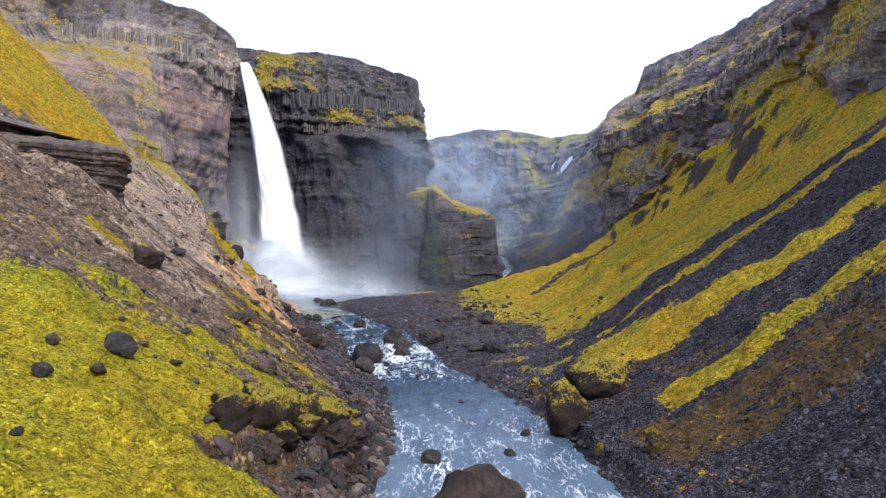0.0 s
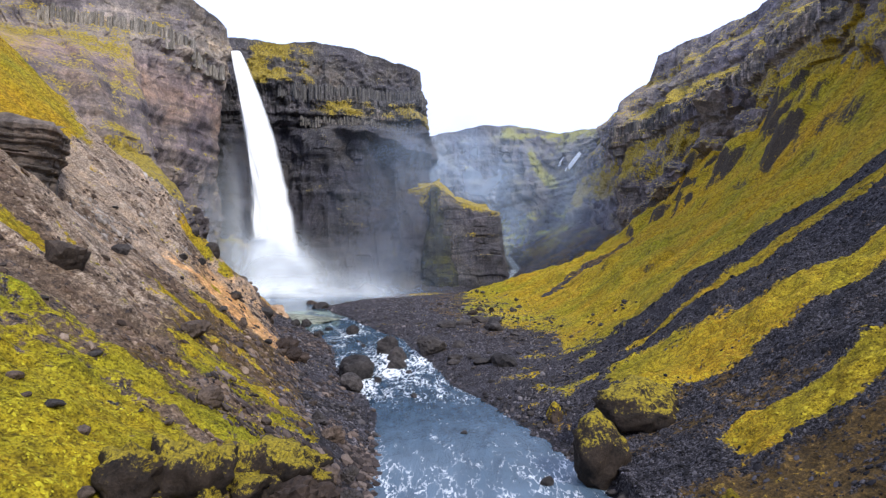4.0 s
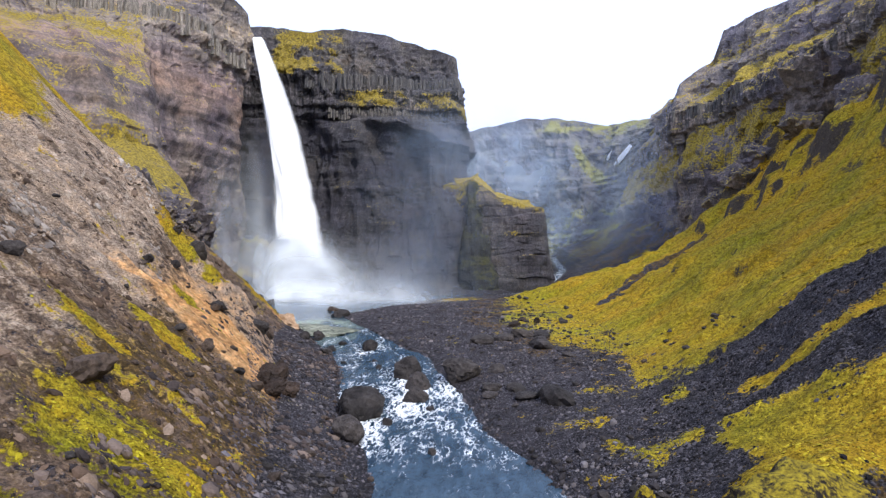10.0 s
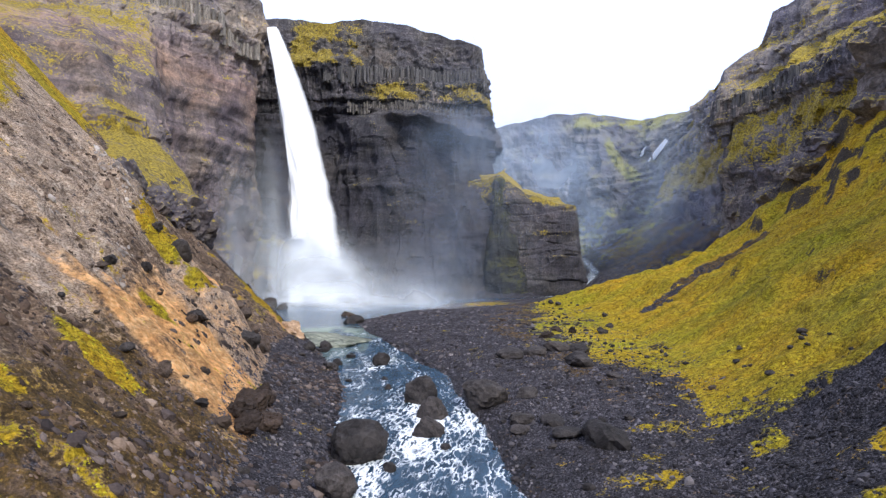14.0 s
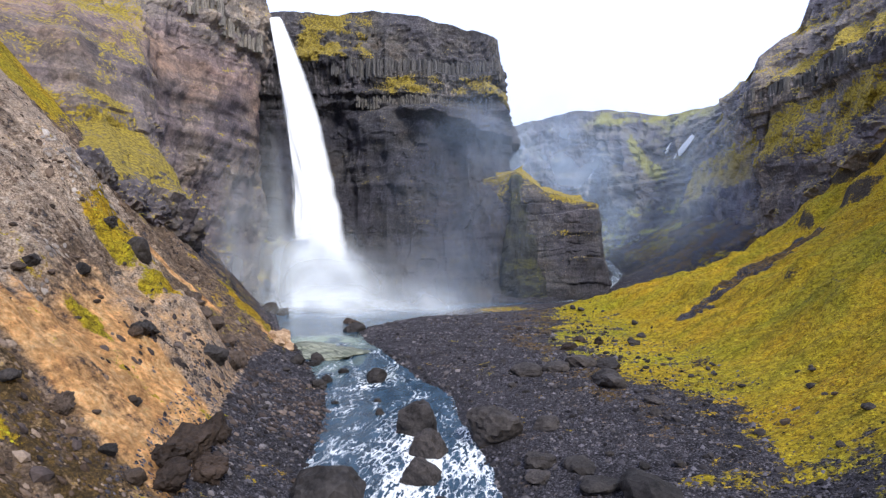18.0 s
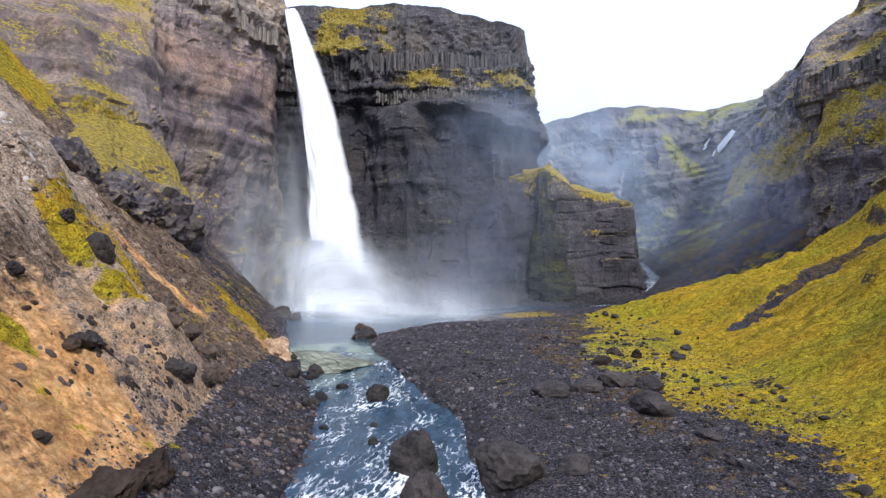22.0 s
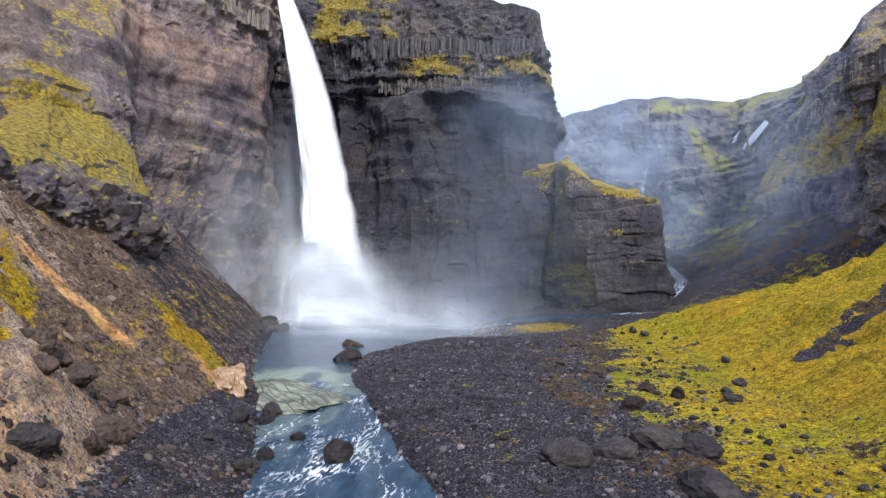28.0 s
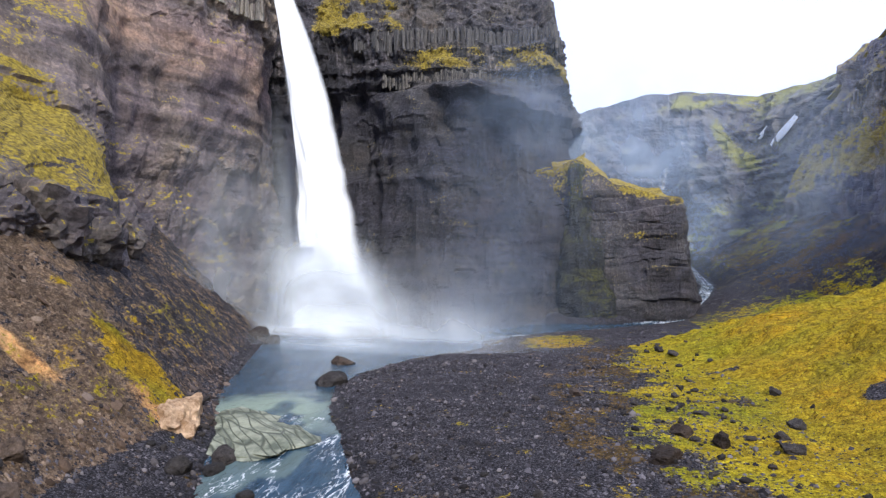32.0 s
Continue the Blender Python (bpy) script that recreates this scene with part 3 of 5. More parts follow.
RUBBLE = loose_material("purple_brown_rubble", (0.024, 0.019, 0.019), (0.08, 0.062, 0.058), (0.19, 0.15, 0.13))
PALE_ROCK = loose_material("pale_weathered_rock", (0.14, 0.12, 0.11), (0.3, 0.265, 0.235), (0.52, 0.47, 0.42))
MOSS_SKIN = stone_material("moss_skin", (0.045, 0.034, 0.008), (0.42, 0.32, 0.016), 0.0, 7.0)
DEBRIS = loose_material("brown_debris", (0.035, 0.024, 0.018), (0.14, 0.095, 0.068), (0.32, 0.245, 0.185))
TUFT = loose_material("moss_tuft", (0.22, 0.172, 0.014), (0.42, 0.335, 0.02), (0.56, 0.455, 0.03), 0.95)
TUFT_FRESH = loose_material("fresh_moss_tuft", (0.23, 0.195, 0.012), (0.41, 0.355, 0.018), (0.53, 0.47, 0.026), 0.95)
PALE = slab_material("pale_green_rock", (0.10, 0.115, 0.08), (0.34, 0.35, 0.26))
ORANGE = stone_material("iron_stained_rock", (0.16, 0.09, 0.045), (0.58, 0.42, 0.28), 0.0, 5.0)
SNOW = plain("old_snow", (0.88, 0.9, 0.92))


# ---- mesh helpers ----
def mesh_of(name, verts, faces, mat, smoothed=True):
    me = bpy.data.meshes.new(name)
    me.from_pydata(verts.tolist() if hasattr(verts, "tolist") else verts, [], faces.tolist() if hasattr(faces, "tolist") else faces)
    if mat is not None:
        me.materials.append(mat)
    if smoothed:
        me.polygons.foreach_set("use_smooth", [True] * len(me.polygons))
    me.update()
    return me


def grid_faces(rows, cols):
    i = np.arange(rows * cols).reshape(rows, cols)
    return np.stack([i[:-1, :-1], i[:-1, 1:], i[1:, 1:], i[1:, :-1]], -1).reshape(-1, 4)


def set_attr(me, name, values):
    a = me.attributes.new(name, "FLOAT", "POINT")
    a.data.foreach_set("value", np.asarray(values, np.float32).ravel())


def growing(low, a, b, high, fine, grow=1.09):
    """Coordinates that are fine between a and b and widen outside."""
    mid = list(np.arange(a, b, fine))
    step, x, right = fine, mid[-1], []
    while x < high:
        step *= grow
        x += step
        right.append(x)
    step, x, left = fine, a, []
    while x > low:
        step *= grow
        x -= step
        left.append(x)
    return np.array(left[::-1] + mid + right)


def part(name, me, parent, label="", m=None):
    ob = new(name, me)
    ob.parent = parent
    if m is not None:
        ob.matrix_basis = m
    if label:
        ob["label"] = label
    return ob


# ---- ground ----
def band(v, a, b, soft):
    return smooth(a - soft, a + soft, v) * (1 - smooth(b - soft, b + soft, v))


moss_edge = table("100:60 128:30 140:28 150:26 164:18 181:15 190:8 213:5 240:7 256:12 262:40 300:80 340:90")


# single patches of moss on the left slope: x, y, reach across, reach along
PATCHES = [tuple(float(v) for v in item.split(",")) for item in "-58.5,146,4.5,2.6 -51,147.5,3,3.4 -38.5,96,4.5,1.8 -49,80.6,4,2.2 -38,108,5.5,2 -63,158,5,3 -47,130,3,1.6".split()]


def ground_masks(x, y, z):
    dl, dr = toe_l(y) - x, x - toe_r(y)
    warp = 5 * fbm(x / 30, y / 20, 0, 3, 41)
    fray = 3 * fbm(x / 9, y / 4, 0, 3, 43) + 1.6 * fbm(x / 2.5, y / 1.6, 0, 2, 47)
    moss, dirt, clay, pale, heath = (np.zeros_like(x) for _ in range(5))
    left, right = dl > 0, dr > 0
    # right slope: tongues of scree run down between stripes of moss
    v = y + warp * 0.5 + fray * 0.7 + np.maximum(dr - 12, 0) * 0.2
    fil = 1.5 * fbm(x / 34, v / 2.6, 0, 3, 53, 0.7) + 0.8 * fbm(x / 9, v / 1.3, 0, 2, 57)
    on = smooth(4, 11, dr + fray)
    upper = smooth(126, 134, v + 0.35 * np.maximum(dr - 30, 0))
    stripes = 0.95 * upper + 0.85 * band(v, 108.5, 113, 1.6) * smooth(6, 14, dr) + 0.95 * smooth(84.5, 89, v) * (1 - smooth(-2.2, 2.2, v - np.clip(103 - 0.4 * (dr - 12), 90, 104))) * on + 0.9 * band(v, 71, 75.5, 1.5) * smooth(8, 12, dr)
    stripes = stripes + 0.3 * band(v, 76, 84, 4) * smooth(14, 5, dr)
    scar = y - 208.5 - np.minimum(x - 43, 20) * 0.5 + fray
    moss = np.where(right, stripes * smooth(0, 8, dr + 6 * upper) + 0.14 * fray / 3 + (0.3 - 0.14 * upper) * fil, moss)
    moss = np.where(right, np.maximum(moss, 0.24 * band(v, 57, 68, 3) * band(dr, 3, 14, 3)), moss)
    heath = np.where(right, 0.72 * band(v, 57, 70, 2) * smooth(0, 4, dr) * (1 - 0.6 * smooth(24, 36, dr)) + 0.3 * fil, heath)
    heath = np.where(right, np.maximum(heath, 0.58 * band(v, 76, 88, 3) * smooth(34, 12, dr) + 0.35 * fil), heath)
    heath = np.where(right & (v > 95), np.maximum(heath, 0.42 + 0.4 * fil - 0.35 * band(v, 96, 126, 4)), heath)
    moss = np.where(right, np.maximum(moss, 1.0 * np.exp(-(((x - 25.5) / 5.5) ** 2 + ((y - 89) / 4.5) ** 2) ** 2) + 0.2 * fil), moss)
    scarred = 1.3 * band(scar, -2.2, 2.2, 1.5) * smooth(6, 12, dr) * (1 - smooth(46, 56, dr))
    # left slope: brown earth, moss low and near, pale scree high up
    u = y + warp * 0.6 + fray
    dirt = np.where(left, 0.72 * (y < 318) * (1 - 0.4 * smooth(176, 205, y)), dirt)
    low = 1 - smooth(54, 74, y + np.maximum(dl - 12, 0) * -0.2 + 2 * fray)
    strip = 0.8 * band(u - 0.75 * (22 - dl), 56, 66, 3) * smooth(40, 30, dl)
    foot = 0.62 * band(u, 70, 90, 5) * band(dl, 1, 17, 3)
    moss = np.where(left, np.maximum(np.maximum(1.0 * low * smooth(34, 26, dl), strip), foot) + 0.1 * fray, moss)
    moss = np.where(left, np.maximum(moss, 0.16 * band(u, 92, 104, 4) * smooth(28, 20, dl)), moss)
    far_in = smooth(120, 165, y)
    lfil = (1.4 - 0.9 * far_in) * fbm(x / 26, u / 2.4, 0, 3, 63, 0.7) + (0.7 - 0.5 * far_in) * fbm(x / 7, y / 1.2, 0, 2, 65) + 1.2 * far_in * fbm(x / 5, y / 4.5, 0, 4, 67, 0.6)
    moss = np.where(left, moss + (0.55 - 0.22 * band(u, 92, 126, 5)) * lfil * (1 - 0.75 * smooth(54, 46, y)), moss)
    heath = np.where(left, 0.58 * band(u, 64, 116, 8) * smooth(26, 14, dl) + 0.4 * lfil, heath)
    high = 54 - 14 * smooth(92, 116, y) + 9 * smooth(140, 160, y)
    moss = np.where(left, np.maximum(moss, 0.95 * smooth(0, 12, dl + warp + 0.8 * fray - high)), moss)
    moss = np.where(left, np.maximum(moss, 0.66 * band(y, 146, 165, 4) * band(dl, 14, 25, 3)), moss)
    moss = np.where(left, np.maximum(moss, 0.36 * band(y, 160, 250, 8) * band(dl, 3, 15, 4)), moss)
    moss = np.where(left, np.maximum(moss, 0.8 * np.exp(-(((x + 58) / 8) ** 2 + ((y - 186) / 6) ** 2) ** 2) + 0.3 * lfil), moss)
    for px, py, across, along in PATCHES:
        near = ((x - px) / across) ** 2 + ((y - py) / along) ** 2
        moss = np.where(left, np.maximum(moss, 0.95 * np.exp(-near**2) + 0.25 * lfil * (near < 2)), moss)
    clay = np.where(left, 1.15 * band(u, 114.5, 138, 3) * smooth(22, 11, dl - 7 * smooth(128, 116, y)) * smooth(-3, 2, dl) - 0.35 * band(u, 119, 122, 1) + 0.35 * lfil, clay)
    clay = np.where(left, np.maximum(clay, 0.36 * band(u, 134, 156, 4) * smooth(24, 14, dl) + 0.35 * lfil), clay)
    clay = np.where(left, np.maximum(clay, 0.95 * band(y + 0.5 * dl, 176.3, 179, 1.0) * band(dl, 9, 23, 2)), clay)
    clay = np.where(left, np.maximum(clay, 0.85 * band(y, 180, 188, 2) * band(dl, 0, 6, 2)), clay)
    pale = np.where(left, (0.5 + 0.3 * smooth(98, 118, y)) * band(dl + 0.6 * fray, 18, 58, 5) * band(y, 74, 172, 8) + 0.5 * lfil, pale)
    pale = np.where(left, np.maximum(pale, 0.95 * band(u, 134, 158, 4) * smooth(22, 12, dl) + 0.3 * lfil), pale)
    # bare rock below the crag
    below = smooth(-1.0, 0.8, x - crag_x(y)) * smooth(45, 50, y) * (1 - smooth(68, 78, y)) * (x < bank_l(y))
    moss, heath = moss - 1.2 * below, heath + 0.5 * below
    # flats: gravel, with moss creeping in from the right
    flat = ~left & ~right
    patch = np.exp(-(((x + 9) / 11) ** 2 + ((y - 270) / 19) ** 2) ** 2)
    edge = x - moss_edge(y) + 2.2 * fray + warp * 0.6
    moss = np.where((flat | right) & (y > 125), np.maximum(moss, 0.8 * smooth(-7, 6, edge)), moss)
    moss = moss - np.where(right, scarred, 0)
    moss = np.where(~left & (x > 30) & (y > 258), 0.5 - 0.2 * smooth(285, 325, y) + 0.35 * fbm(x / 25, y / 30, 0, 3, 49), moss)
    moss = np.where(flat, np.maximum(moss, 0.7 * patch), moss)
    creep = 0.34 * band(y, 92, 200, 10) * smooth(-13, 0, dr) + 0.42 * vnoise(x / 3.2, y / 3.6, 0, 51) - 0.04
    moss = np.where(flat | (right & (dr < 6)), np.maximum(moss, creep), moss)
    fringe = band(x - moss_edge(y), -13, 3, 4) * smooth(130, 150, y) * (1 - smooth(262, 275, y))
    heath = np.where(flat, 0.46 * fringe + 0.5 * fbm(x / 4, y / 5, 0, 3, 59) * fringe, heath)
    bald = smooth(0.25, 0.6, fbm(x / 5, y / 3.5, 0, 4, 87, 0.65)) * smooth(18, 4, np.abs(x - moss_edge(y) - 8)) * smooth(140, 160, y)
    moss, heath = np.where(~left, moss - 0.55 * bald, moss), np.where(~left, np.maximum(heath, 0.75 * bald), heath)
    wet = np.clip(1.1 - (z - water_z(y)) / 0.9, 0, 1) * (flat | (dl < 2))
    return moss, dirt, clay, pale, wet, heath


def build_ground():
    xs = growing(-420, -76, 90, 420, 0.55)
    ys = growing(-120, 38, 285, 1500, 0.65, 1.05)
    x, y = np.meshgrid(xs, ys)
    z = ground_z(x, y)
    cap = 150 + 8 * fbm(x / 90, y / 90, 0, 3, 5)
    z = np.minimum(z, cap)
    me = mesh_of("ground", np.stack([x, y, z], -1).reshape(-1, 3), grid_faces(len(ys), len(xs)), GROUND)
    for name, values in zip(("moss", "dirt", "clay", "pale", "wet", "heath"), ground_masks(x, y, z)):
        set_attr(me, name, values)
    lush = np.maximum((x < 0) * smooth(95, 60, y), (x > 0) * smooth(26, 4, x - moss_edge(y)) * smooth(150, 190, y))
    set_attr(me, "fresh", np.clip(lush + 0.3 * fbm(x / 12, y / 12, 0, 2, 93), 0, 1))
    return tagged(new("ground", me), "valley floor of dark gravel with mossy and earthy slopes", "ground", kind="structure")


ground = build_ground()


# ---- cliffs ----
def polyline(points, step):
    """Points spread evenly along rows of plan numbers."""
    p = np.array(points, float)
    s = np.r_[0, np.cumsum(np.hypot(*np.diff((p[:, :2] + p[:, 2:4]) / 2, axis=0).T))]
    t = np.linspace(0, s[-1], int(s[-1] / step) + 1)
    raw = np.stack([np.interp(t, s, c) for c in p.T], -1)
    k = max(3, int(3 / step) | 1)
    pad = np.pad(raw, ((k // 2, k // 2), (0, 0)), mode="edge")
    soft = np.stack([np.convolve(c, np.ones(k) / k, "valid") for c in pad.T], -1)
    return t, soft


grids = {}


def cliff(name, plan, mat, label, step=1.0, rough=1.0, bands=(), moss_at=None, foot=-6.0, back=(6, 25, 120, 420), side=1, seed=0, lean=1.0, bedded=1.0, top_moss=0.8, rise=(0.0, 1.5, 3, 6), calm=None, blocks=0.0, strata=None, swell=0.0, flute=0.0, dip=None):
    """A rock face from a foot line to a rim line, with ledges, and the plateau behind it.
    plan rows: foot x, foot y, rim x, rim y, rim z. bands: (z low, z high, depth, column width)."""
    t, p = polyline(plan, step)
    foot_xy, rim_xy, rim = p[:, :2], p[:, 2:4], p[:, 4]
    d = np.gradient(rim_xy + foot_xy, axis=0)
    d /= np.linalg.norm(d, axis=1, keepdims=True)
    normal = np.stack([d[:, 1], -d[:, 0]], -1) * side
    rows = int((rim.max() - foot) / step)
    h = np.linspace(0, 1, rows)
    f, s = np.meshgrid(h, t, indexing="ij")
    z = foot + f * (rim[None, :] - foot)
    sag = 7 * fbm(s / 22, z / 40, 0, 3, seed + 26) + (dip(foot_xy[:, 0])[None] if dip else 0)
    run = lean(z + sag * (1 - f**8)) if callable(lean) else f**lean
    base = foot_xy[None] + run[..., None] * (rim_xy - foot_xy)[None]
    x, y = base[..., 0], base[..., 1]
    tilt = z + 5 * fbm(s / 60, z / 60, 0, 2, seed + 5)
    patchy = 0.35 + 0.65 * smooth(-0.2, 0.4, fbm(s / 50, z / 30, 0, 2, seed + 3))
    beds = 1.8 * fbm(tilt / 14, s / 110, 0, 3, seed + 1) + 1.3 * patchy * vnoise(tilt / 3.4, s / 30, 0, seed + 2)
    lumps = 5.5 * fbm(s / 34, z / 45, 0, 3, seed + 7) + 2.4 * ridged(s / 12, z / 26, 0, 3, seed + 8) + 1.1 * fbm(s / 4, z / 4.5, 0, 4, seed + 9, 0.6)
    lumps = lumps + 0.9 * np.round(2.2 * vnoise(s / 5, z / 7, 0, seed + 11)) / 2.2
    still = calm(z) if calm else np.ones_like(z)
    lumps = lumps * (0.4 + 0.6 * still) + swell * (5 * fbm(s / 26, z / 40, 0, 2, seed + 21) + 3 * ridged(s / 19, z / 70, 0, 2, seed + 22)) * (1 - smooth(92, 98, z)) + blocks * np.round(1.6 * vnoise(s / 15, z / 22, 0, seed + 13) + 0.5 * vnoise(s / 5, z / 8, 0, seed + 14)) / 1.6
    lumps = lumps + flute * ridged(s / 8, z / 60, 0, 3, seed + 24)
    lumps = lumps + 0.9 * smooth(1.0, 2.0, still) * vnoise(s / 1.9, z / 1.9, 0, seed + 17)
    if strata:
        k = tilt / strata[0] + 1.1 * vnoise(s / 26, z / 9, 0, seed + 18) + 0.8 * vnoise(z / 5, 0.5, 0, seed + 19)
        lumps = lumps + strata[1] * hash3(np.floor(k).astype(np.int64), np.floor(s / 9 + 0.6 * vnoise(s / 5, z / 3, 0, seed)).astype(np.int64) * 0, np.int64(3), seed) * (0.55 + 0.45 * vnoise(s / 8, np.floor(k) * 3.7, 0, seed + 6))
        lumps = lumps - 0.7 * strata[1] * (1 - smooth(0.0, 0.3, k - np.floor(k))) * smooth(0.0, 0.5, vnoise(s / 9, np.floor(k) * 5.3, 0, seed + 29))
    off = rough * (beds * (bedded(z) if callable(bedded) else bedded) + lumps)
    for low, high, depth, width in bands:
        inside = band(tilt, low, high, 0.8)
        k = s / width + 0.35 * vnoise(s / width, 0.3, 0, seed + 12)
        off = off + inside * (depth + 0.55 * width * np.abs(np.sin(np.pi * k)) + 0.5 * hash3(np.floor(k).astype(np.int64), np.int64(1), np.int64(2), seed))
    fade = np.minimum(1, (1 - f) * 12) * 0.85 + 0.15
    x, y = x + normal[None, :, 0] * off * fade, y + normal[None, :, 1] * off * fade
    z = z + 0.25 * fbm(s / 2.5, z / 2.5, 0, 2, seed + 15) + (f > 0.995) * 1.2 * fbm(s / 7, 0 * z, 0, 3, seed + 16)
    xs, ys, zs, top = [x], [y], [z], z[-1]
    for n, b in enumerate(back):
        xs.append((x[-1] - normal[:, 0] * b)[None])
        ys.append((y[-1] - normal[:, 1] * b)[None])
        zs.append((top + rise[n] + (0.6 + 0.02 * b) * fbm(s[-1] / 12, 0 * top + n, 0, 3, seed + 20))[None])
    x, y, z = (np.concatenate(v) for v in (xs, ys, zs))
    me = mesh_of(name, np.stack([x, y, z], -1).reshape(-1, 3), grid_faces(*x.shape), mat, False)
    if calm:
        quiet = (calm(z[:-1, :-1]) < 0.6).ravel()
        me.polygons.foreach_set("use_smooth", quiet)
    moss = np.zeros_like(x)
    if moss_at:
        moss = moss_at(x, y, z) * (0.9 + 1.9 * fbm(x / 13, (y + z) / 10, z / 9, 4, seed + 30, 0.6))
    moss[rows:] = top_moss
    set_attr(me, "moss", moss)
    ob = tagged(new(name, me), label, "cliff", kind="structure")
    grids[name] = (x[:rows], y[:rows], z[:rows], tilt, normal)
    return ob


LEFT_PLAN = (
    (-150, 120, -250, 200, 150), (-112, 150, -195, 235, 142), (-79, 168, -168, 246, 140), (-81, 182, -160, 248, 139), (-86, 198, -152, 250, 139), (-91, 212, -146, 251, 139),
    (-108, 226, -140, 253, 140), (-123, 240, -133, 256, 140), (-125, 262, -119, 269, 139), (-123, 283, -112, 288, 137), (-124, 297, -111, 292.5, 134), (-128, 312, -118, 300, 131), (-134, 340, -132, 325, 130), (-150, 370, -150, 350, 130))
MID_PLAN = (
    (-165, 342, -170, 350, 149), (-135, 332, -140, 340, 149), (-112, 320, -122, 342, 150), (-95, 310, -105, 347, 149), (-70, 306, -84, 352, 152), (-42, 305, -54, 360, 149),
    (-14, 312, -21, 369, 140), (-7, 330, -17, 374, 139), (-4, 360, -18, 410, 136), (-10, 430, -30, 500, 140), (-20, 520, -45, 600, 149))
LEDGE_PLAN = ((-50, 352, -50, 356, 58), (-30, 347, -30, 350, 59), (-16, 343, -14, 346, 60), (-5, 341, -6, 344, 62), (8, 342, 7, 344, 51), (34, 347, 31, 348, 46), (39, 356, 33, 356, 46), (43, 376, 34, 374, 47))
RIGHT_PLAN = (
    (90, 40, 130, 40, 112), (98, 140, 138, 150, 116), (105, 190, 146, 205, 124), (110, 235, 152, 250, 135), (108, 268, 150, 288, 137),
    (104, 300, 138, 327, 140), (103, 333, 131, 348, 142), (103, 337, 129.5, 352, 142), (103, 338, 128, 353, 126), (103, 341, 112, 352, 115), (103, 342, 107, 352, 112), (104, 349, 109, 361, 111), (104, 370, 117, 390, 112), (101, 410, 131, 440, 128), (100, 440, 141, 472, 139), (100, 465, 147, 487, 134))
FAR_PLAN = (
    (97, 440, 138, 468, 138), (97, 465, 146, 490, 134), (84, 490, 140, 560, 147), (72, 510, 120, 592, 150), (68, 534, 88, 600, 158), (58, 562, 66, 600, 161),
    (50, 586, 54, 602, 161), (36, 586, 38, 602, 162), (12, 572, 10, 602, 156), (-25, 545, -25, 600, 149), (-60, 540, -60, 600, 150))
OUTCROP_PLAN = ((-104, 68, -106, 69, 40), (-84, 78, -85, 80, 36.6), (-78, 81, -79, 83, 36.4), (-66, 88, -66, 90, 36.3), (-55.5, 94, -56, 95, 36), (-57, 99, -59, 99, 36), (-74, 112, -76, 112, 40))


def moss_left(x, y, z):
    v = y + 14 * fbm(x / 14, z / 9, 0, 3, 117)
    return 0.85 * (1 - smooth(168, 186, y)) * band(z, 40, 112, 6) + 0.54 * band(z + 0.1 * (v - 200), 34, 62, 4) * band(v, 160, 222, 6) + 0.22 * band(z, 98, 108, 3) * (1 - smooth(236, 250, y))


def moss_mid(x, y, z):
    return 0.62 * band(z, 103, 113, 2) * smooth(-85, -60, x) + 0.85 * band(z, 123, 150, 4) * (1 - smooth(-88, -76, x)) * smooth(-122, -112, x)


def moss_ledge(x, y, z):
    return 0.1 * smooth(20, 50, z) + 0.3 * (band(z, 30, 33, 1) + band(z, 18, 20.5, 1)) * band(x, 10, 30, 5) + 0.26 * (1 - smooth(-4, 6, x)) * smooth(18, 40, z) + 0.5 * smooth(-3, 2, z - np.interp(x, (-30, -6, 8, 34), (58, 60, 49, 44)))


def moss_right(x, y, z):
    return 0.55 * band(z, 58, 82, 3) + 0.62 * band(z, 97, 107, 2.5) * band(y, 200, 335, 10) + 0.35 * band(z, 122, 128, 3)


def moss_far(x, y, z):
    strip = 0.75 * band(x + 0.49 * (z - 105), 92, 101, 3) * band(z, 84, 128, 5)
    brow = 0.42 * smooth(138, 148, z + 0.12 * (x - 60)) * smooth(45, 62, x)
    foot = 0.5 * band(z, 22, 62, 8) * smooth(-0.3, 0.2, fbm(x / 16, z / 12, y / 30, 2, 555))
    return strip + brow + foot


cliff_left = cliff("cliff_left", LEFT_PLAN, ROCK_LEFT, "layered brown basalt cliff with a band of columns", 0.9, 1.0, ((109, 119, 1.0, 1.7),), moss_left, seed=100, side=1, lean=table("-10:0 34:0.03 42:0.13 56:0.38 80:0.46 104:0.74 118:0.92 142:1"), calm=table("-10:1 40:0.9 62:0.6 72:0.35 96:0.5 104:1.3 140:1.6"), blocks=1.2, swell=0.35)
cliff_mid = cliff("cliff_behind_fall", MID_PLAN, ROCK_MID, "dark wet basalt cliff with a columned cap", 0.9, 1.0, ((97, 104, -4.0, 1.5), (113, 124, 0.6, 1.6)), moss_mid, seed=200, side=1, bedded=table("0:0.8 88:0.8 98:1.3 150:1.3"), lean=table("-6:0.1 20:0.34 60:0.62 88:0.76 95:0.74 98:0.6 104:0.64 113:0.76 124:0.8 130:0.9 150:1"), calm=table("0:0.85 60:0.95 88:0.9 97:1.0 104:1.6 150:2.2"), blocks=1.8, swell=2.0, dip=lambda x: 15 * smooth(-62, -16, x))
cliff_ledge = cliff("rock_bench", LEDGE_PLAN, ROCK_BENCH, "dark layered rock bench with a mossy top", 0.7, 0.6, (), moss_ledge, back=(3, 8, 14, 19), seed=300, bedded=1.0, strata=(7.5, 2.6))
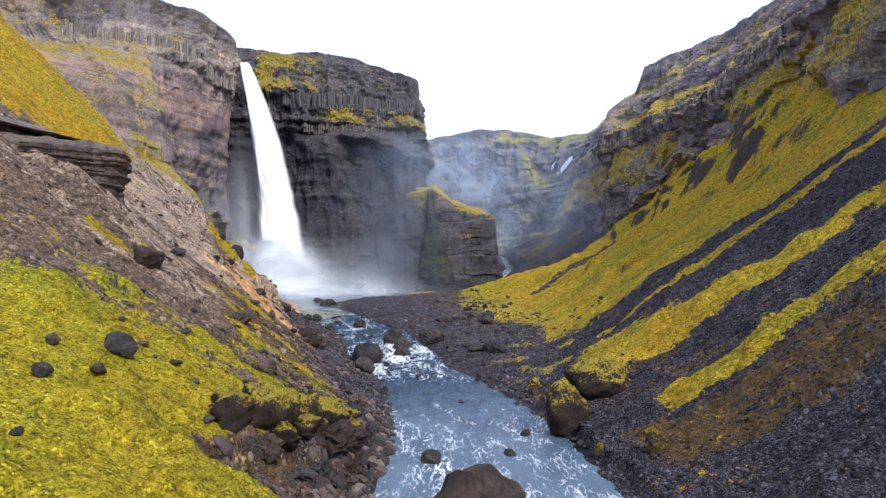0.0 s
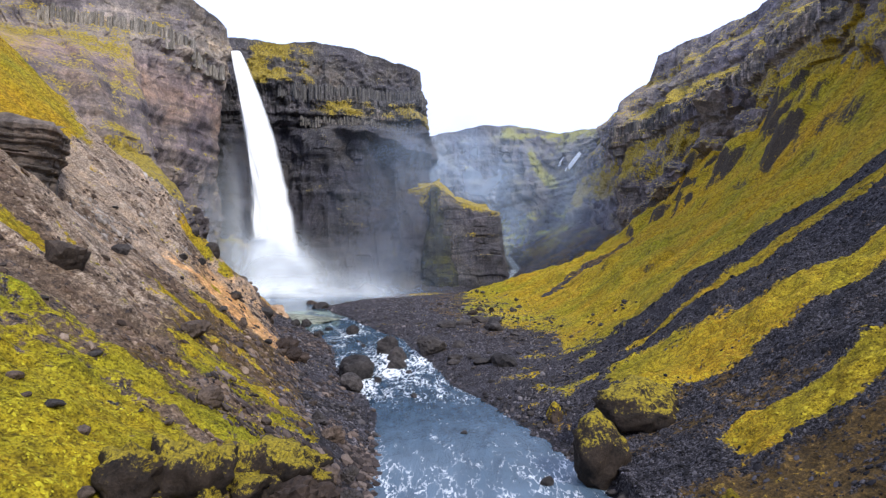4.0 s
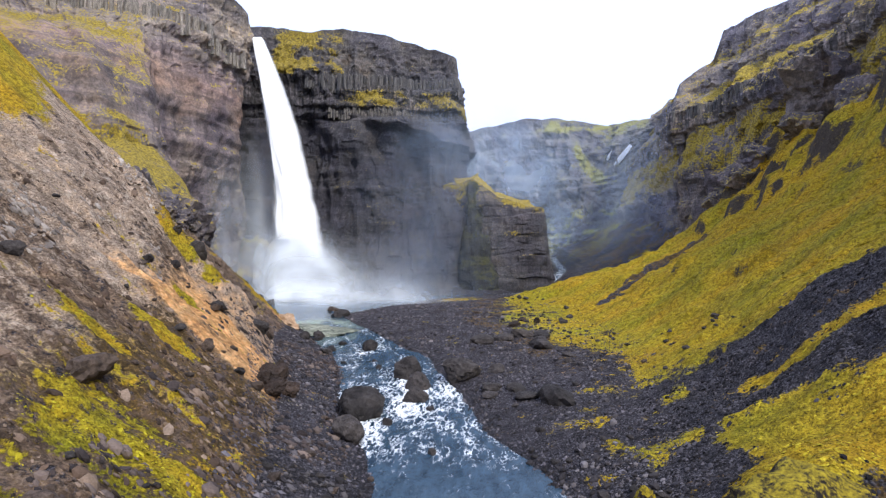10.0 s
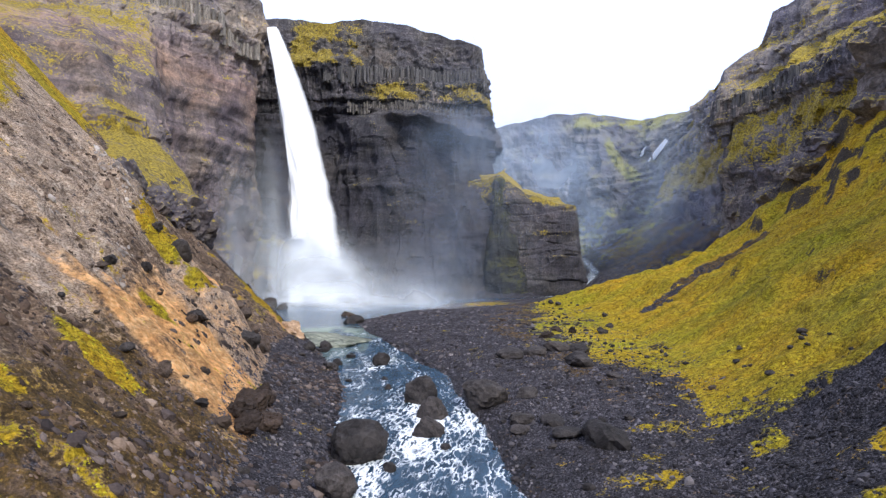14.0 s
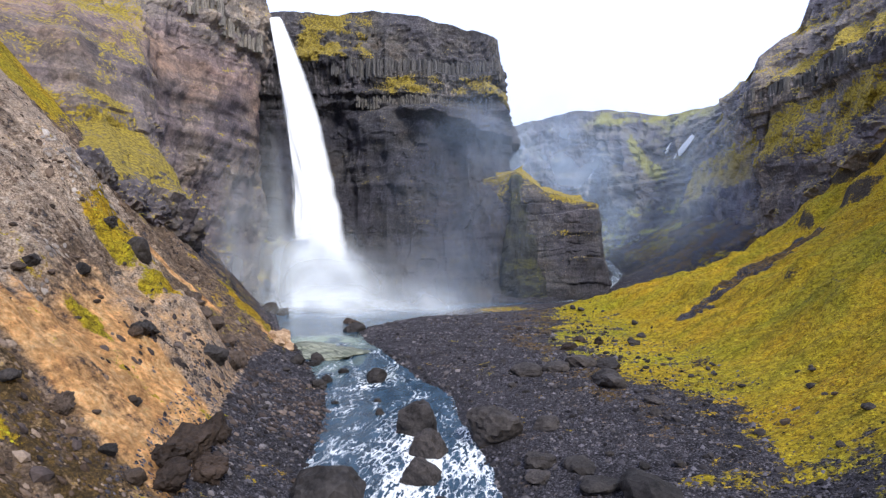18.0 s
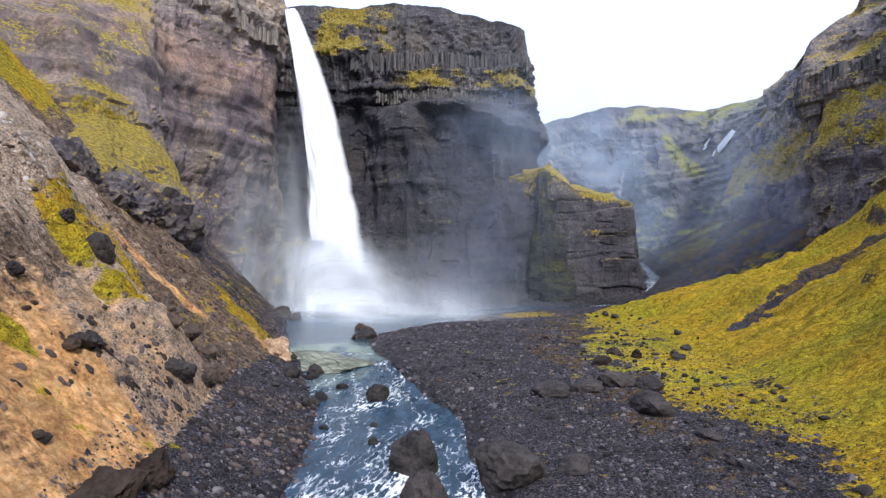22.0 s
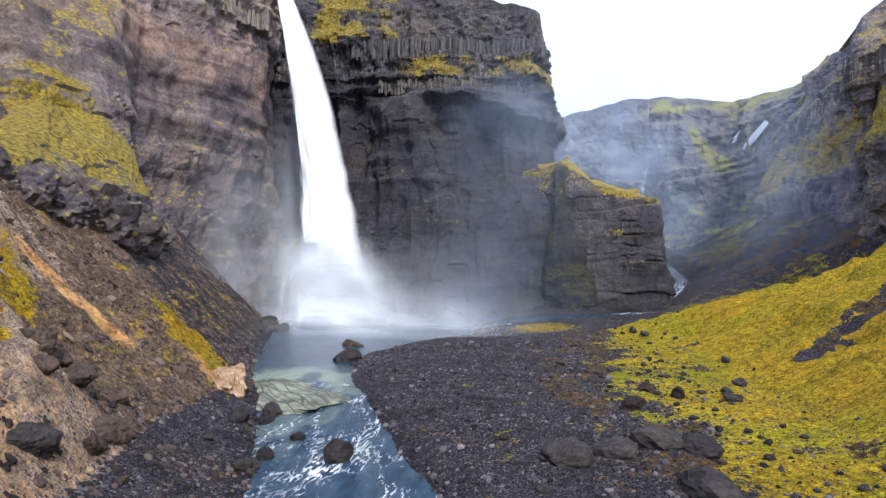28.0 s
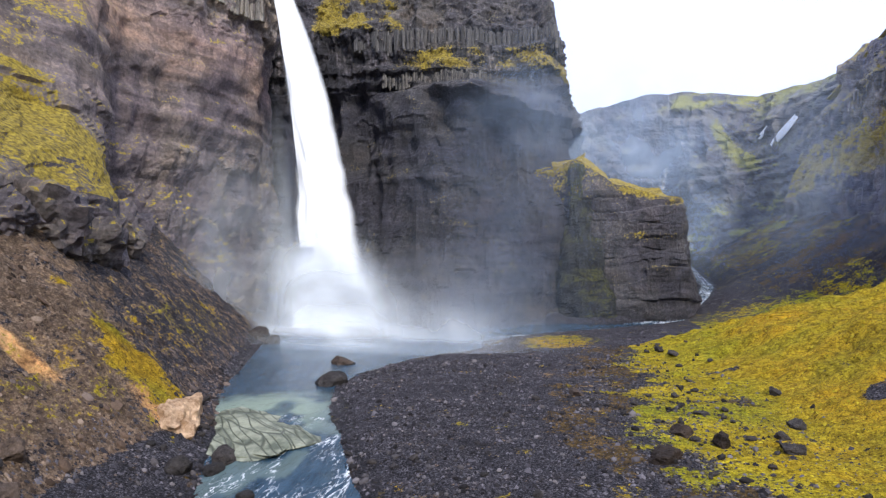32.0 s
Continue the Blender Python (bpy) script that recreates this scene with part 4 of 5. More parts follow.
PILLAR_PLAN = ((-24, 352, -17, 356, 54), (-20, 342, -13, 349, 57), (-13, 335, -9, 344, 60.5), (-4, 333, -5, 343, 60.5), (4, 337, -1, 346, 57), (7, 347, 2, 352, 54))
pillar = cliff("rock_pillar", PILLAR_PLAN, ROCK_PILLAR, "rounded rock pillar under wet moss, its shade painted dark", 0.7, 0.8, (), lambda x, y, z: 0.2 + 0.45 * smooth(46, 58, z) + 0.0 * x, back=(2, 5, 8, 11), seed=330, bedded=0.6, flute=0.6, rise=(0.6, 0.2, -1.5, -4), top_moss=0.7, blocks=1.0)
cliff_right = cliff("cliff_right", RIGHT_PLAN, ROCK_RIGHT, "grey basalt cliff with mossy ledges", 0.9, 0.9, ((84, 97, 0.8, 2.6), (112, 120, 0.4, 2.6)), moss_right, foot=0, seed=400, side=-1, lean=table("0:0 42:0.06 48:0.1 56:0.03 60:0.08 82:0.24 86:0.25 97:0.34 106:0.68 120:0.78 124:0.88 142:1"), calm=table("0:1 50:1.2 110:1.6 140:1.8"), blocks=3.0, flute=1.6, bedded=0.55)
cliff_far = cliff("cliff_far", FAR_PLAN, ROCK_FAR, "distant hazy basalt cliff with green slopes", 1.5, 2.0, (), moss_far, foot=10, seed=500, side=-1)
outcrop = cliff("rock_outcrop", OUTCROP_PLAN, ROCK_OUT, "grey layered rock outcrop jutting from the slope", 0.26, 0.75, (), None, foot=21, back=(4, 10, 20, 32), seed=600, bedded=0.5, top_moss=0.1, strata=(0.75, 1.1), blocks=0.5, lean=table("21:0 30:0.5 33:0.4 40:0 47:-0.3"))


# ---- water ----
WAKES = ((-3.2, 144, 4), (-13.2, 146, 4), (-17.5, 124, 5), (-10, 139, 3.5), (-10, 132, 4), (-16, 113, 3), (-26, 169, 3), (4, 52, 7), (-1.6, 66, 2))


def build_water():
    ys = np.r_[np.arange(-80, 372, 0.7), np.arange(373, 560, 3.0)]
    ks = np.linspace(-1.06, 1.06, 150)
    k, y = np.meshgrid(ks, ys)
    l, r = bank_l(y), bank_r(y)
    x = (l + r) / 2 + k * (r - l) / 2
    rapid = np.clip(-np.gradient(-water_z(ys), ys) * 14, 0, 1)[:, None]
    rapid = np.maximum(rapid, (band(ys, 106, 166, 6) + 0.55 * band(ys, 166, 188, 5))[:, None])
    z = water_z(y) + 0.12 * fbm(x / 1.8, y / 2.6, 0, 4, 61) * (0.5 + rapid)
    streaks = ridged(x / 3.2 + y / 9, y / 6, 0, 3, 67)
    foam = 0.34 * rapid + 0.1 * band(y, 106, 138, 6) - 0.04 + 0.34 * (streaks - 0.35) * (0.6 + 0.4 * rapid) + 0.24 * smooth(92, 76, y)
    for bx, by, reach in WAKES:
        foam = foam + 0.4 * np.exp(-((x - bx) / reach) ** 2 - ((y - by + reach * 0.9) / (1.6 * reach)) ** 2)
    foam = np.maximum(foam, 1.3 * np.exp(-(((x + 83) / 17) ** 2 + ((y - 286) / 9) ** 2)))
    inlet = smooth(9, 3, r - x) * smooth(268, 300, y)
    foam = np.maximum(foam - 0.3 * smooth(300, 312, y), np.maximum(0.55 * inlet * (0.7 + 0.6 * vnoise(x / 3, y / 3, 0, 69)), 0.42 * smooth(326, 340, y)))
    foam = np.where((y > 196) & (y < 264), -0.3, foam) + 0.06 * band(y, 72, 108, 4)
    shoal = 0.9 * np.exp(-(((x + 47) / 11) ** 2 + ((y - 197) / 10) ** 2) ** 2) * smooth(-0.25, 0.25, fbm(x / 5, y / 5, 0, 3, 71) + 0.25 * smooth(190, 200, y)) + 0.3 * band(y, 170, 196, 5) * smooth(0.0, 0.35, vnoise(x / 3, y / 4, 0, 75))
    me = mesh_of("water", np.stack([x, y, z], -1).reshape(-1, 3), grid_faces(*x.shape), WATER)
    set_attr(me, "foam", foam)
    # near reach: sky sheen put into the colour; by the fall: stirred water
    set_attr(me, "sheen_stirred", 0.45 * smooth(104, 78, y) * (0.8 + 0.4 * fbm(x / 4, y / 9, 0, 2, 73)) + 0.85 * np.exp(-(((x + 76) / 32) ** 2 + ((y - 274) / 24) ** 2)))
    set_attr(me, "shoal", np.clip(shoal, 0, 1))
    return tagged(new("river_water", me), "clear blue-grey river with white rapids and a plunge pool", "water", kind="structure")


build_water()


def fall_strand(name, top, base, width_top, width_base, mat, seed, bulge, edge, parent, label="", low=0.0, high=1.0, side_at=0.0):
    """One sheet of falling water: it leaves the lip, widens and frays."""
    h, k = np.meshgrid(np.linspace(low, high, 120), np.linspace(-1, 1, 41), indexing="ij")
    cx = top[0] + (base[0] - top[0]) * (1 - (1 - h) ** 1.9)
    cy = top[1] + (base[1] - top[1]) * h**0.5
    cz = top[2] + (base[2] - top[2]) * h
    w = width_top + (width_base - width_top) * h**0.75
    w = w * (1 + 0.2 * fbm(h * 11, seed, 0, 3, seed) * h)
    x = cx + (k + side_at) * w / 2 + 0.8 * fbm(h * 14, k * 2, seed, 3, seed + 3) * h
    y = cy - 0.5 * bulge * (1 - k * k) * (0.3 + h) + 0.03 * w * fbm(k * 3, h * 12, seed, 3, seed + 5)
    me = mesh_of(name, np.stack([x, y, cz], -1).reshape(-1, 3), grid_faces(*x.shape), mat)
    ends = smooth(0, 0.06, h - low + 0.06 * (low == 0)) * (1 - smooth(-0.08, 0, h - high) * (high < 1))
    set_attr(me, "dense", (edge[0] - (edge[0] - edge[1]) * np.abs(k) ** 2.5) * ends - (1 - ends))
    return part(name, me, parent, label)


waterfall = tagged(new("waterfall"), "tall white waterfall dropping over the basalt cliff into a pool", "waterfall")
fall_strand("core", (-106, 291, 122.5), (-84, 286, 0), 4.4, 19.5, FALL, 5, 3.0, (4.0, 0.7), waterfall, "dense white falling water")
fall_strand("veil", (-106, 292.5, 122.3), (-83.6, 288, 0), 5.4, 28, FALL, 11, 3.5, (1.4, -0.05), waterfall, "thin frayed veil of water")


# ---- spray and haze ----
def mist(name, label, center, spread, height, yaw, amount, seed, drift=0.0, low=0.0, bend=5.0, mat=None, foot=0.0):
    """A thin hanging sheet of spray or of tinted haze, dense in its middle and gone at its rim."""
    k, h = np.meshgrid(np.linspace(-1, 1, 45), np.linspace(0, 1, 45))
    c, s = math.cos(radians(yaw)), math.sin(radians(yaw))
    bow = bend * fbm(k * 1.2, h * 0.8, seed, 2, seed)
    x = center[0] + k * spread * c + drift * h * height - bow * s
    y = center[1] + k * spread * s + bow * c
    z = center[2] + h * height
    fall = np.clip(1 - k * k, 0, 1) ** 2 * np.where(h < low, 1.0, (1 - smooth(low, 1.0, h)) ** 1.3)
    fall = fall * (1 - 0.7 * np.abs(k) * h) * smooth(-0.02, foot, h)
    me = mesh_of(name, np.stack([x, y, z], -1).reshape(-1, 3), grid_faces(*x.shape), mat or MIST)
    set_attr(me, "dense", amount * fall)
    return tagged(new(name, me), label, "mist", kind="stuff")


CLOUD = "white spray cloud round the foot of the waterfall"
mist("spray_cloud", CLOUD, (-83, 281, -1.2), 21, 42, 4, 3.4, 3, 0.0, 0.15, 5, None, 0.05)
mist("spray_cloud", CLOUD, (-77, 276, -1.2), 30, 28, -4, 3.0, 9, 0.05, 0.16, 5, None, 0.1)
mist("spray_cloud", CLOUD, (-71, 270, -1.2), 33, 17, -5, 1.5, 13, 0.1, 0.2, 3, None, 0.2)
mist("spray_cloud", CLOUD, (-70, 264, -1.2), 36, 9, -3, 1.0, 19, 0.1, 0.4, 2, None, 0.4)
mist("spray_cloud", CLOUD, (-66, 250, -1.2), 34, 6, -3, 0.55, 39, 0.1, 0.4, 2, None, 0.5)
mist("spray_cloud", CLOUD, (-50, 268, -1.2), 44, 17, -3, 0.65, 47, 0.1, 0.2, 3, None, 0.15)
mist("spray_cloud", CLOUD, (-34, 246, -1.2), 40, 9, -3, 0.32, 49, 0.1, 0.2, 2, None, 0.3)
mist("spray_cloud", CLOUD, (-97, 284, -1.2), 15, 34, 8, 0.9, 45, 0.0, 0.2, 2)
mist("spray_veil", "thin spray hanging before the dark cliff", (-56, 284, -1), 42, 42, 6, 0.16, 15, 0.15, 0.05)
# this sheet and the next carry the blue haze tint in their colour
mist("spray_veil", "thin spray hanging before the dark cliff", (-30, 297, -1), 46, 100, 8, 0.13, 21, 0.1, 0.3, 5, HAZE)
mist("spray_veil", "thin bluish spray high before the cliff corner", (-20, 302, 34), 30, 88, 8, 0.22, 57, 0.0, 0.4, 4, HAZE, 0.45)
mist("spray_veil", "thin spray drifting along the brown cliff", (-108, 266, -1), 34, 84, 96, 0.42, 27, 0.0, 0.15, 1.5)
mist("spray_veil", "thin spray rising beside the waterfall", (-108, 301, -1), 16, 96, 8, 0.5, 63, 0.0, 0.3, 2)
mist("spray_veil", "thin spray drifting along the brown cliff", (-103, 276, -1), 22, 74, 20, 0.26, 29, 0.0, 0.3, 2)
# haze of the far gorge, drawn as two tinted sheets
mist("spray_veil", "thin spray and painted blue haze over the side gorge", (14, 400, 2), 66, 143, 8, 0.56, 33, 0.0, 0.5, 5, HAZE, 0.3)
mist("spray_veil", "added sheet of blue haze in the mouth of the side gorge", (80, 345, 4), 62, 120, 4, 0.2, 51, 0.0, 0.5, 4, HAZE, 0.3)




# ---- columns of basalt on the cliffs ----
def column_mesh(seed):
    rng = np.random.default_rng(seed)
    a = np.linspace(0, 2 * np.pi, 7)[:6] + rng.uniform(-0.2, 0.2, 6)
    r = rng.uniform(0.42, 0.56, 6)
    ring = np.stack([r * np.cos(a), r * np.sin(a)], -1)
    levels = (0.0, 0.35, 0.7, 1.0)
    rows = [np.c_[ring * (1 + 0.08 * rng.uniform(-1, 1)) + rng.uniform(-0.04, 0.04, 2), np.full(6, z)] for z in levels]
    rows[-1][:, 2] += rng.uniform(-0.04, 0.04, 6)
    verts = np.concatenate([*rows, [[0, 0, 1.02]]])
    faces = [[k * 6 + i, k * 6 + (i + 1) % 6, k * 6 + 6 + (i + 1) % 6, k * 6 + 6 + i] for k in range(3) for i in range(6)]
    faces += [[18 + i, 18 + (i + 1) % 6, 24] for i in range(6)]
    return mesh_of("column", verts, faces, None, False)


def columns(parent, grid_name, low, high, start, end, width, mat, out, seed, least=0.7):
    """A row of upright prisms where a bed of the cliff breaks into columns."""
    rng = np.random.default_rng(seed)
    meshes = [column_mesh(seed + n) for n in range(4)]
    for me in meshes:
        me.materials.append(mat)
    x, y, z, tilt, normal = grids[grid_name]
    mid = np.argmin(np.abs(tilt - (low + high) / 2), axis=0)
    cols = np.arange(x.shape[1])
    px, py, pz = x[mid, cols], y[mid, cols], z[mid, cols]
    walk_s = np.r_[0, np.cumsum(np.hypot(np.diff(px), np.diff(py)))]
    keep = (px >= start[0]) & (px <= end[0]) & (py >= start[1]) & (py <= end[1])
    s0, s1 = walk_s[keep].min(), walk_s[keep].max()
    s = s0
    while s < s1:
        c = int(np.searchsorted(walk_s, s))
        w = width * rng.uniform(0.8, 1.25)
        tall = (high - low) * rng.uniform(least, 1.05)
        d = out + rng.uniform(-0.5, 0.5)
        m = pose(px[c] + normal[c, 0] * d, py[c] + normal[c, 1] * d, pz[c] - tall / 2, rng.uniform(-3, 3), rng.uniform(-3, 3), rng.uniform(0, 360))
        part("column", meshes[int(rng.integers(4))], parent, m=m @ Matrix.Diagonal((w, w, tall, 1)))
        s += w * 0.85


columns(cliff_left, "cliff_left", 109, 119, (-165, 215), (-105, 291), 1.35, COLUMN, 0.0, 31)
columns(cliff_mid, "cliff_behind_fall", 97, 104, (-86, 300), (-40, 400), 0.85, COLUMN_LIGHT, -0.2, 41, 0.35)
columns(cliff_mid, "cliff_behind_fall", 113, 124, (-100, 300), (-15, 380), 1.1, COLUMN_DARK, -0.4, 51, 0.6)
columns(cliff_right, "cliff_right", 85, 96, (90, 292), (150, 345), 1.5, COLUMN_DARK, -0.9, 61)


# ---- boulders ----
def ico(level):
    bm = bmesh.new()
    bmesh.ops.create_icosphere(bm, subdivisions=level, radius=1.0)
    bm.verts.ensure_lookup_table()
    v = np.array([p.co[:] for p in bm.verts])
    f = np.array([[q.index for q in face.verts] for face in bm.faces])
    bm.free()
    return v, f


ICO = {n: ico(n) for n in (1, 2, 3, 4)}


def boulder_mesh(name, seed, mat, level=3, planes=11, sharp=1.0, flat=(1.0, 0.85, 0.7), worn=0.0):
    """An angular block: a ball cut by chance planes, then pitted."""
    rng = np.random.default_rng(seed)
    v, f = ICO[level]
    n = rng.normal(size=(planes, 3))
    n /= np.linalg.norm(n, axis=1, keepdims=True)
    d = rng.uniform(0.6, 0.95, planes)
    reach = v @ n.T
    r = np.min(np.where(reach > 0.05, d / np.maximum(reach, 0.05), 9.0), axis=1)
    r = (np.minimum(r, 1.25) * (1 - worn) + 0.95 * worn) * (1 + 0.22 * worn * fbm(v[:, 0] * 1.6, v[:, 1] * 1.6, v[:, 2] * 1.6, 2, seed + 8)) * (1 + 0.14 * sharp * fbm(v[:, 0] * 3, v[:, 1] * 3, v[:, 2] * 3, 4, seed, 0.6) + 0.06 * sharp * ridged(v[:, 0] * 5, v[:, 1] * 5, v[:, 2] * 5, 2, seed + 4))
    p = v * r[:, None] * np.array(flat) * 0.5
    return mesh_of(name, p, f, mat, False)


def boulders(text, name, label, group, mats, seed, sink=0.28, on_water=False, flat=(1.0, 0.85, 0.72), level=3, worn=0.15, sharp=1.3):
    """Blocks at "x,y,size,kind" on the ground or in the river."""
    for n, item in enumerate(text.split()):
        x, y, size, kind = item.split(",")
        x, y, size = float(x), float(y), float(size)
        rng = np.random.default_rng(seed + n)
        z = float(ground_z(x, y))
        if on_water:
            z = max(z, float(water_z(y)) - 0.12 * size)
        tall = flat[2] * rng.uniform(0.85, 1.2)
        me = boulder_mesh(name, seed + n, mats[kind], level, int(rng.integers(8, 13)), sharp, (flat[0], flat[1] * rng.uniform(0.85, 1.15), tall), worn)
        if kind == "c":
            me.polygons.foreach_set("use_smooth", [True] * len(me.polygons))
        ob = new(name, me)
        ob.matrix_basis = pose(x, y, z + size * tall * (0.5 - sink), rng.uniform(-8, 8), rng.uniform(-8, 8), rng.uniform(0, 360))
        if kind in "rl":
            me.transform(Matrix.Scale(size, 4))
        else:
            ob.matrix_basis = ob.matrix_basis @ Matrix.Scale(size, 4)
        tagged(ob, label, "boulder", group)
        if kind in "mkh":
            moss_cap(ob, seed + n)


def moss_cap(ob, seed):
    """A cushion of moss over the upper faces of a boulder."""
    me = ob.data
    v = np.array([p.co[:] for p in me.vertices])
    norm = np.array([p.normal[:] for p in me.vertices])
    pick = [f.vertices[:] for f in me.polygons if f.normal.z > 0.32 + 0.3 * vnoise(f.center.x * 3, f.center.y * 3, f.center.z * 3, seed)]
    used = sorted({i for f in pick for i in f})
    at = {i: k for k, i in enumerate(used)}
    lift = 0.032 + 0.028 * fbm(v[used, 0] * 9, v[used, 1] * 9, v[used, 2] * 9, 4, seed + 1, 0.7)
    p = v[used] + norm[used] * lift[:, None]
    part("moss_cap", mesh_of("moss_cap", p, [[at[i] for i in f] for f in pick], MOSS_SKIN), ob, "yellow-green moss cushion")


KINDS = {"s": STONE, "b": STONE_BROWN, "m": STONE_BROWN, "k": STONE, "w": STONE_WET, "h": STONE_WET, "c": STONE_MOSS, "r": ROCK_RIGHT, "l": ROCK_LEFT}
boulders("-3.2,144,6.2,s -13.2,146.5,5.4,s -17.5,124.5,7.4,s -25.8,169.5,3.9,s -10.3,139.6,4.3,s 11.2,76,1.3,s 8.2,68.7,1.4,s -1.6,66.6,2.4,s -10,132.6,3.9,s -12.2,120.5,1.6,s -16.3,113.4,4,s -34.3,168.1,2.2,s -41.1,180.5,3,s",
         "river_boulder", "dark wet basalt boulder standing in the river", "boulders in the river", KINDS, 700, 0.26, True, (1.0, 0.9, 0.95), 4, 0.42, 1.0)
boulders("-34.1,165.3,1.8,s -40.9,178.5,2.8,s -33.2,173.8,2.2,s -34.4,164,2.5,s -41.6,181.6,2.9,s -43.2,175.9,3.1,s -93.9,263,7.3,s -86.5,260,5.4,s -45,214.7,5.3,s -53.2,235.2,5.2,b -20,152,1.6,s -7,128,1.4,s -22,158,1.2,s -28,156,1.3,s -5,110,1.2,s 3,92,1,s",
         "river_boulder", "dark wet basalt boulder at the edge of the pool and stream", "boulders in the river", KINDS, 750, 0.32, True)
boulders("4,52.5,9.2,w", "river_boulder", "large wet brown boulder in the rapids", "boulders in the river", KINDS, 790, 0.3, True)
boulders("3.3,145.3,3.8,s 7.4,129.2,3.9,s 12.3,126.7,6.1,s 2.3,132.1,2.8,s 2.2,136,3.2,s 6.3,134,3.5,s 10,175.8,6,s 5.3,172.2,4.4,s 0.1,170.1,5.2,s 12.9,163.6,6,s 14,174,4.2,s 16.8,148.5,2.1,s",
         "bar_boulder", "grey-brown boulder half sunk in the gravel bar", "boulders on the gravel bar", KINDS, 800, 0.38, False, (1.0, 0.85, 0.5))
boulders("10.8,196.1,3.2,w 14.7,193.3,3.4,w 8.2,187.7,3.6,w 21.4,192.6,2.6,s 21.8,196.5,2.2,s 24.6,201.3,2.2,s -1.9,211,3.1,b 14.6,236.6,2.8,s 12.7,240.9,2.4,s 23.6,255.8,2.5,s 25.1,211.8,2.1,s 17.1,153.4,2.6,s",
         "moss_boulder", "dark rock lying in the moss", "rocks in the moss", KINDS, 850, 0.42, False, (1.0, 0.75, 0.5), 4, 0.0)
boulders("-31.5,54,3.9,s -34.4,49.1,1.3,b -30.4,48.9,1.5,b -32.1,88.3,4.1,b -45.7,95.2,2.2,s -42,78.7,4.8,b -32.2,44.8,1.6,s -28.9,38,0.9,s -23.1,72.3,2.7,b -44.8,134.2,1.9,b -38.2,112.5,1.6,s -52.8,126.8,1.4,b -55.5,148.5,4.8,s -28.7,114.7,2.1,b",
         "slope_boulder", "dark boulder resting on the earthy slope", "boulders on the slope", KINDS, 900, 0.3)
boulders("-27.4,116.8,3.6,w -32,130.5,3.4,w -29.7,119.6,3.3,w -30.4,124.1,5.4,w -27.6,122.5,3.4,w -44.9,135.4,2.1,s -51.8,134.1,1.7,s -36.3,124.1,1.1,s -35.8,115,1.8,b -52.7,128.4,1.8,s -31.1,114.5,1.3,s -59.2,147,2.6,s -45.4,137.2,2.8,s",
         "slope_boulder", "brown weathered boulder at the foot of the slope", "boulders on the slope", KINDS, 950, 0.3, False, (1.0, 0.85, 0.8), 4, 0.0, 2.2)
boulders("-21.4,55.4,5.6,c -18.6,58.4,6.6,c -16.2,62.4,5.4,c -14.4,66.6,6,c -13.2,71,4.2,c",
         "crag_block", "dark jointed rock at the broken edge of the slope", "rocks of the bank crag", KINDS, 1012, 0.62, False, (1.0, 0.9, 0.9), 4, 0.0, 3.0)
boulders("-16.2,56.8,3.2,c -15,60,3.6,c -12.6,62.5,4.2,w -11.6,65.5,3.8,w -11.8,68.5,3.4,c -10.2,62,2.6,w -10.2,66.8,3,b -9.2,59.6,2.4,b -12.6,58.4,2.6,s -17.4,54.6,2.4,b -11.4,71.5,3,b -14.2,55.4,2.2,s -8.8,71,2.2,s -10,76,2,s -13,82,2.6,b -15.5,86,2.2,s",
         "bank_boulder", "broken reddish-brown block on the river bank", "blocks on the bank", KINDS, 1020, 0.42, False, (1.0, 0.9, 0.8), 4, 0.0, 3.0)
boulders("-51,153,5.4,b -48.6,155.5,4.2,b -45.4,157,4.6,b -43.6,153.4,3,b -52.5,156.5,3.6,b -47,150.6,2.6,b -42.3,146.2,3.6,s -54.5,160,4,b -50,162.5,3,b",
         "slope_crag", "purple-brown broken crag in the earthy slope", "crags in the slope", KINDS, 1080, 0.58, False, (1.0, 0.85, 0.85), 4)
boulders("86,238,9,r 93,242,11,r 82,246,7,r 112,226,26,r 106,208,11,r 103,226,12,r 99,252,11,r 104,268,13,r",
         "slope_crag", "large dark mossy crag at the foot of the cliff", "crags below the cliff", KINDS, 1035, 0.4, False, (1.0, 0.9, 0.9), 4, 0.0, 2.4)
boulders("24.2,84,8.6,c", "mossy_boulder", "broad low boulder under a thick mat of moss", "mossy boulders", KINDS, 1046, 0.5, False, (1.15, 0.9, 0.75), 4, 0.3, 2.0)
boulders("17,76.5,7.2,c 23.3,61.3,2.4,m 18.7,66.4,1.6,m 15.3,93.4,2.6,m", "mossy_boulder", "tall boulder capped with yellow moss beside the river", "mossy boulders", KINDS, 1050, 0.26, False, (0.8, 0.75, 1.15), 4, 0.3)

boulders("-79,175,8,l -81,183,10,l -84,191,11,l -88,201,12,l -91,209,10,l -96,216,12,l -86,180,7,l -80,168,7,l",
         "buttress_rock", "dark jointed rock of the mossy buttress below the cliff", "rocks of the buttress", KINDS, 1120, 0.45, False, (1.0, 0.9, 0.95), 4, 0.0, 2.6)

slab = new("pool_slab", boulder_mesh("pool_slab", 1101, PALE, 4, 10, 1.2, (0.95, 0.72, 0.08)))
slab.matrix_basis = pose(-46.5, 193.5, -2.05, 1.2, 0.6, -38) @ Matrix.Scale(25, 4)
tagged(slab, "flat pale green rock slab in the pool outflow", "rock slab")
spur = new("stained_spur", boulder_mesh("stained_spur", 1102, ORANGE, 4, 12, 2.2, (1.0, 0.6, 0.5)))
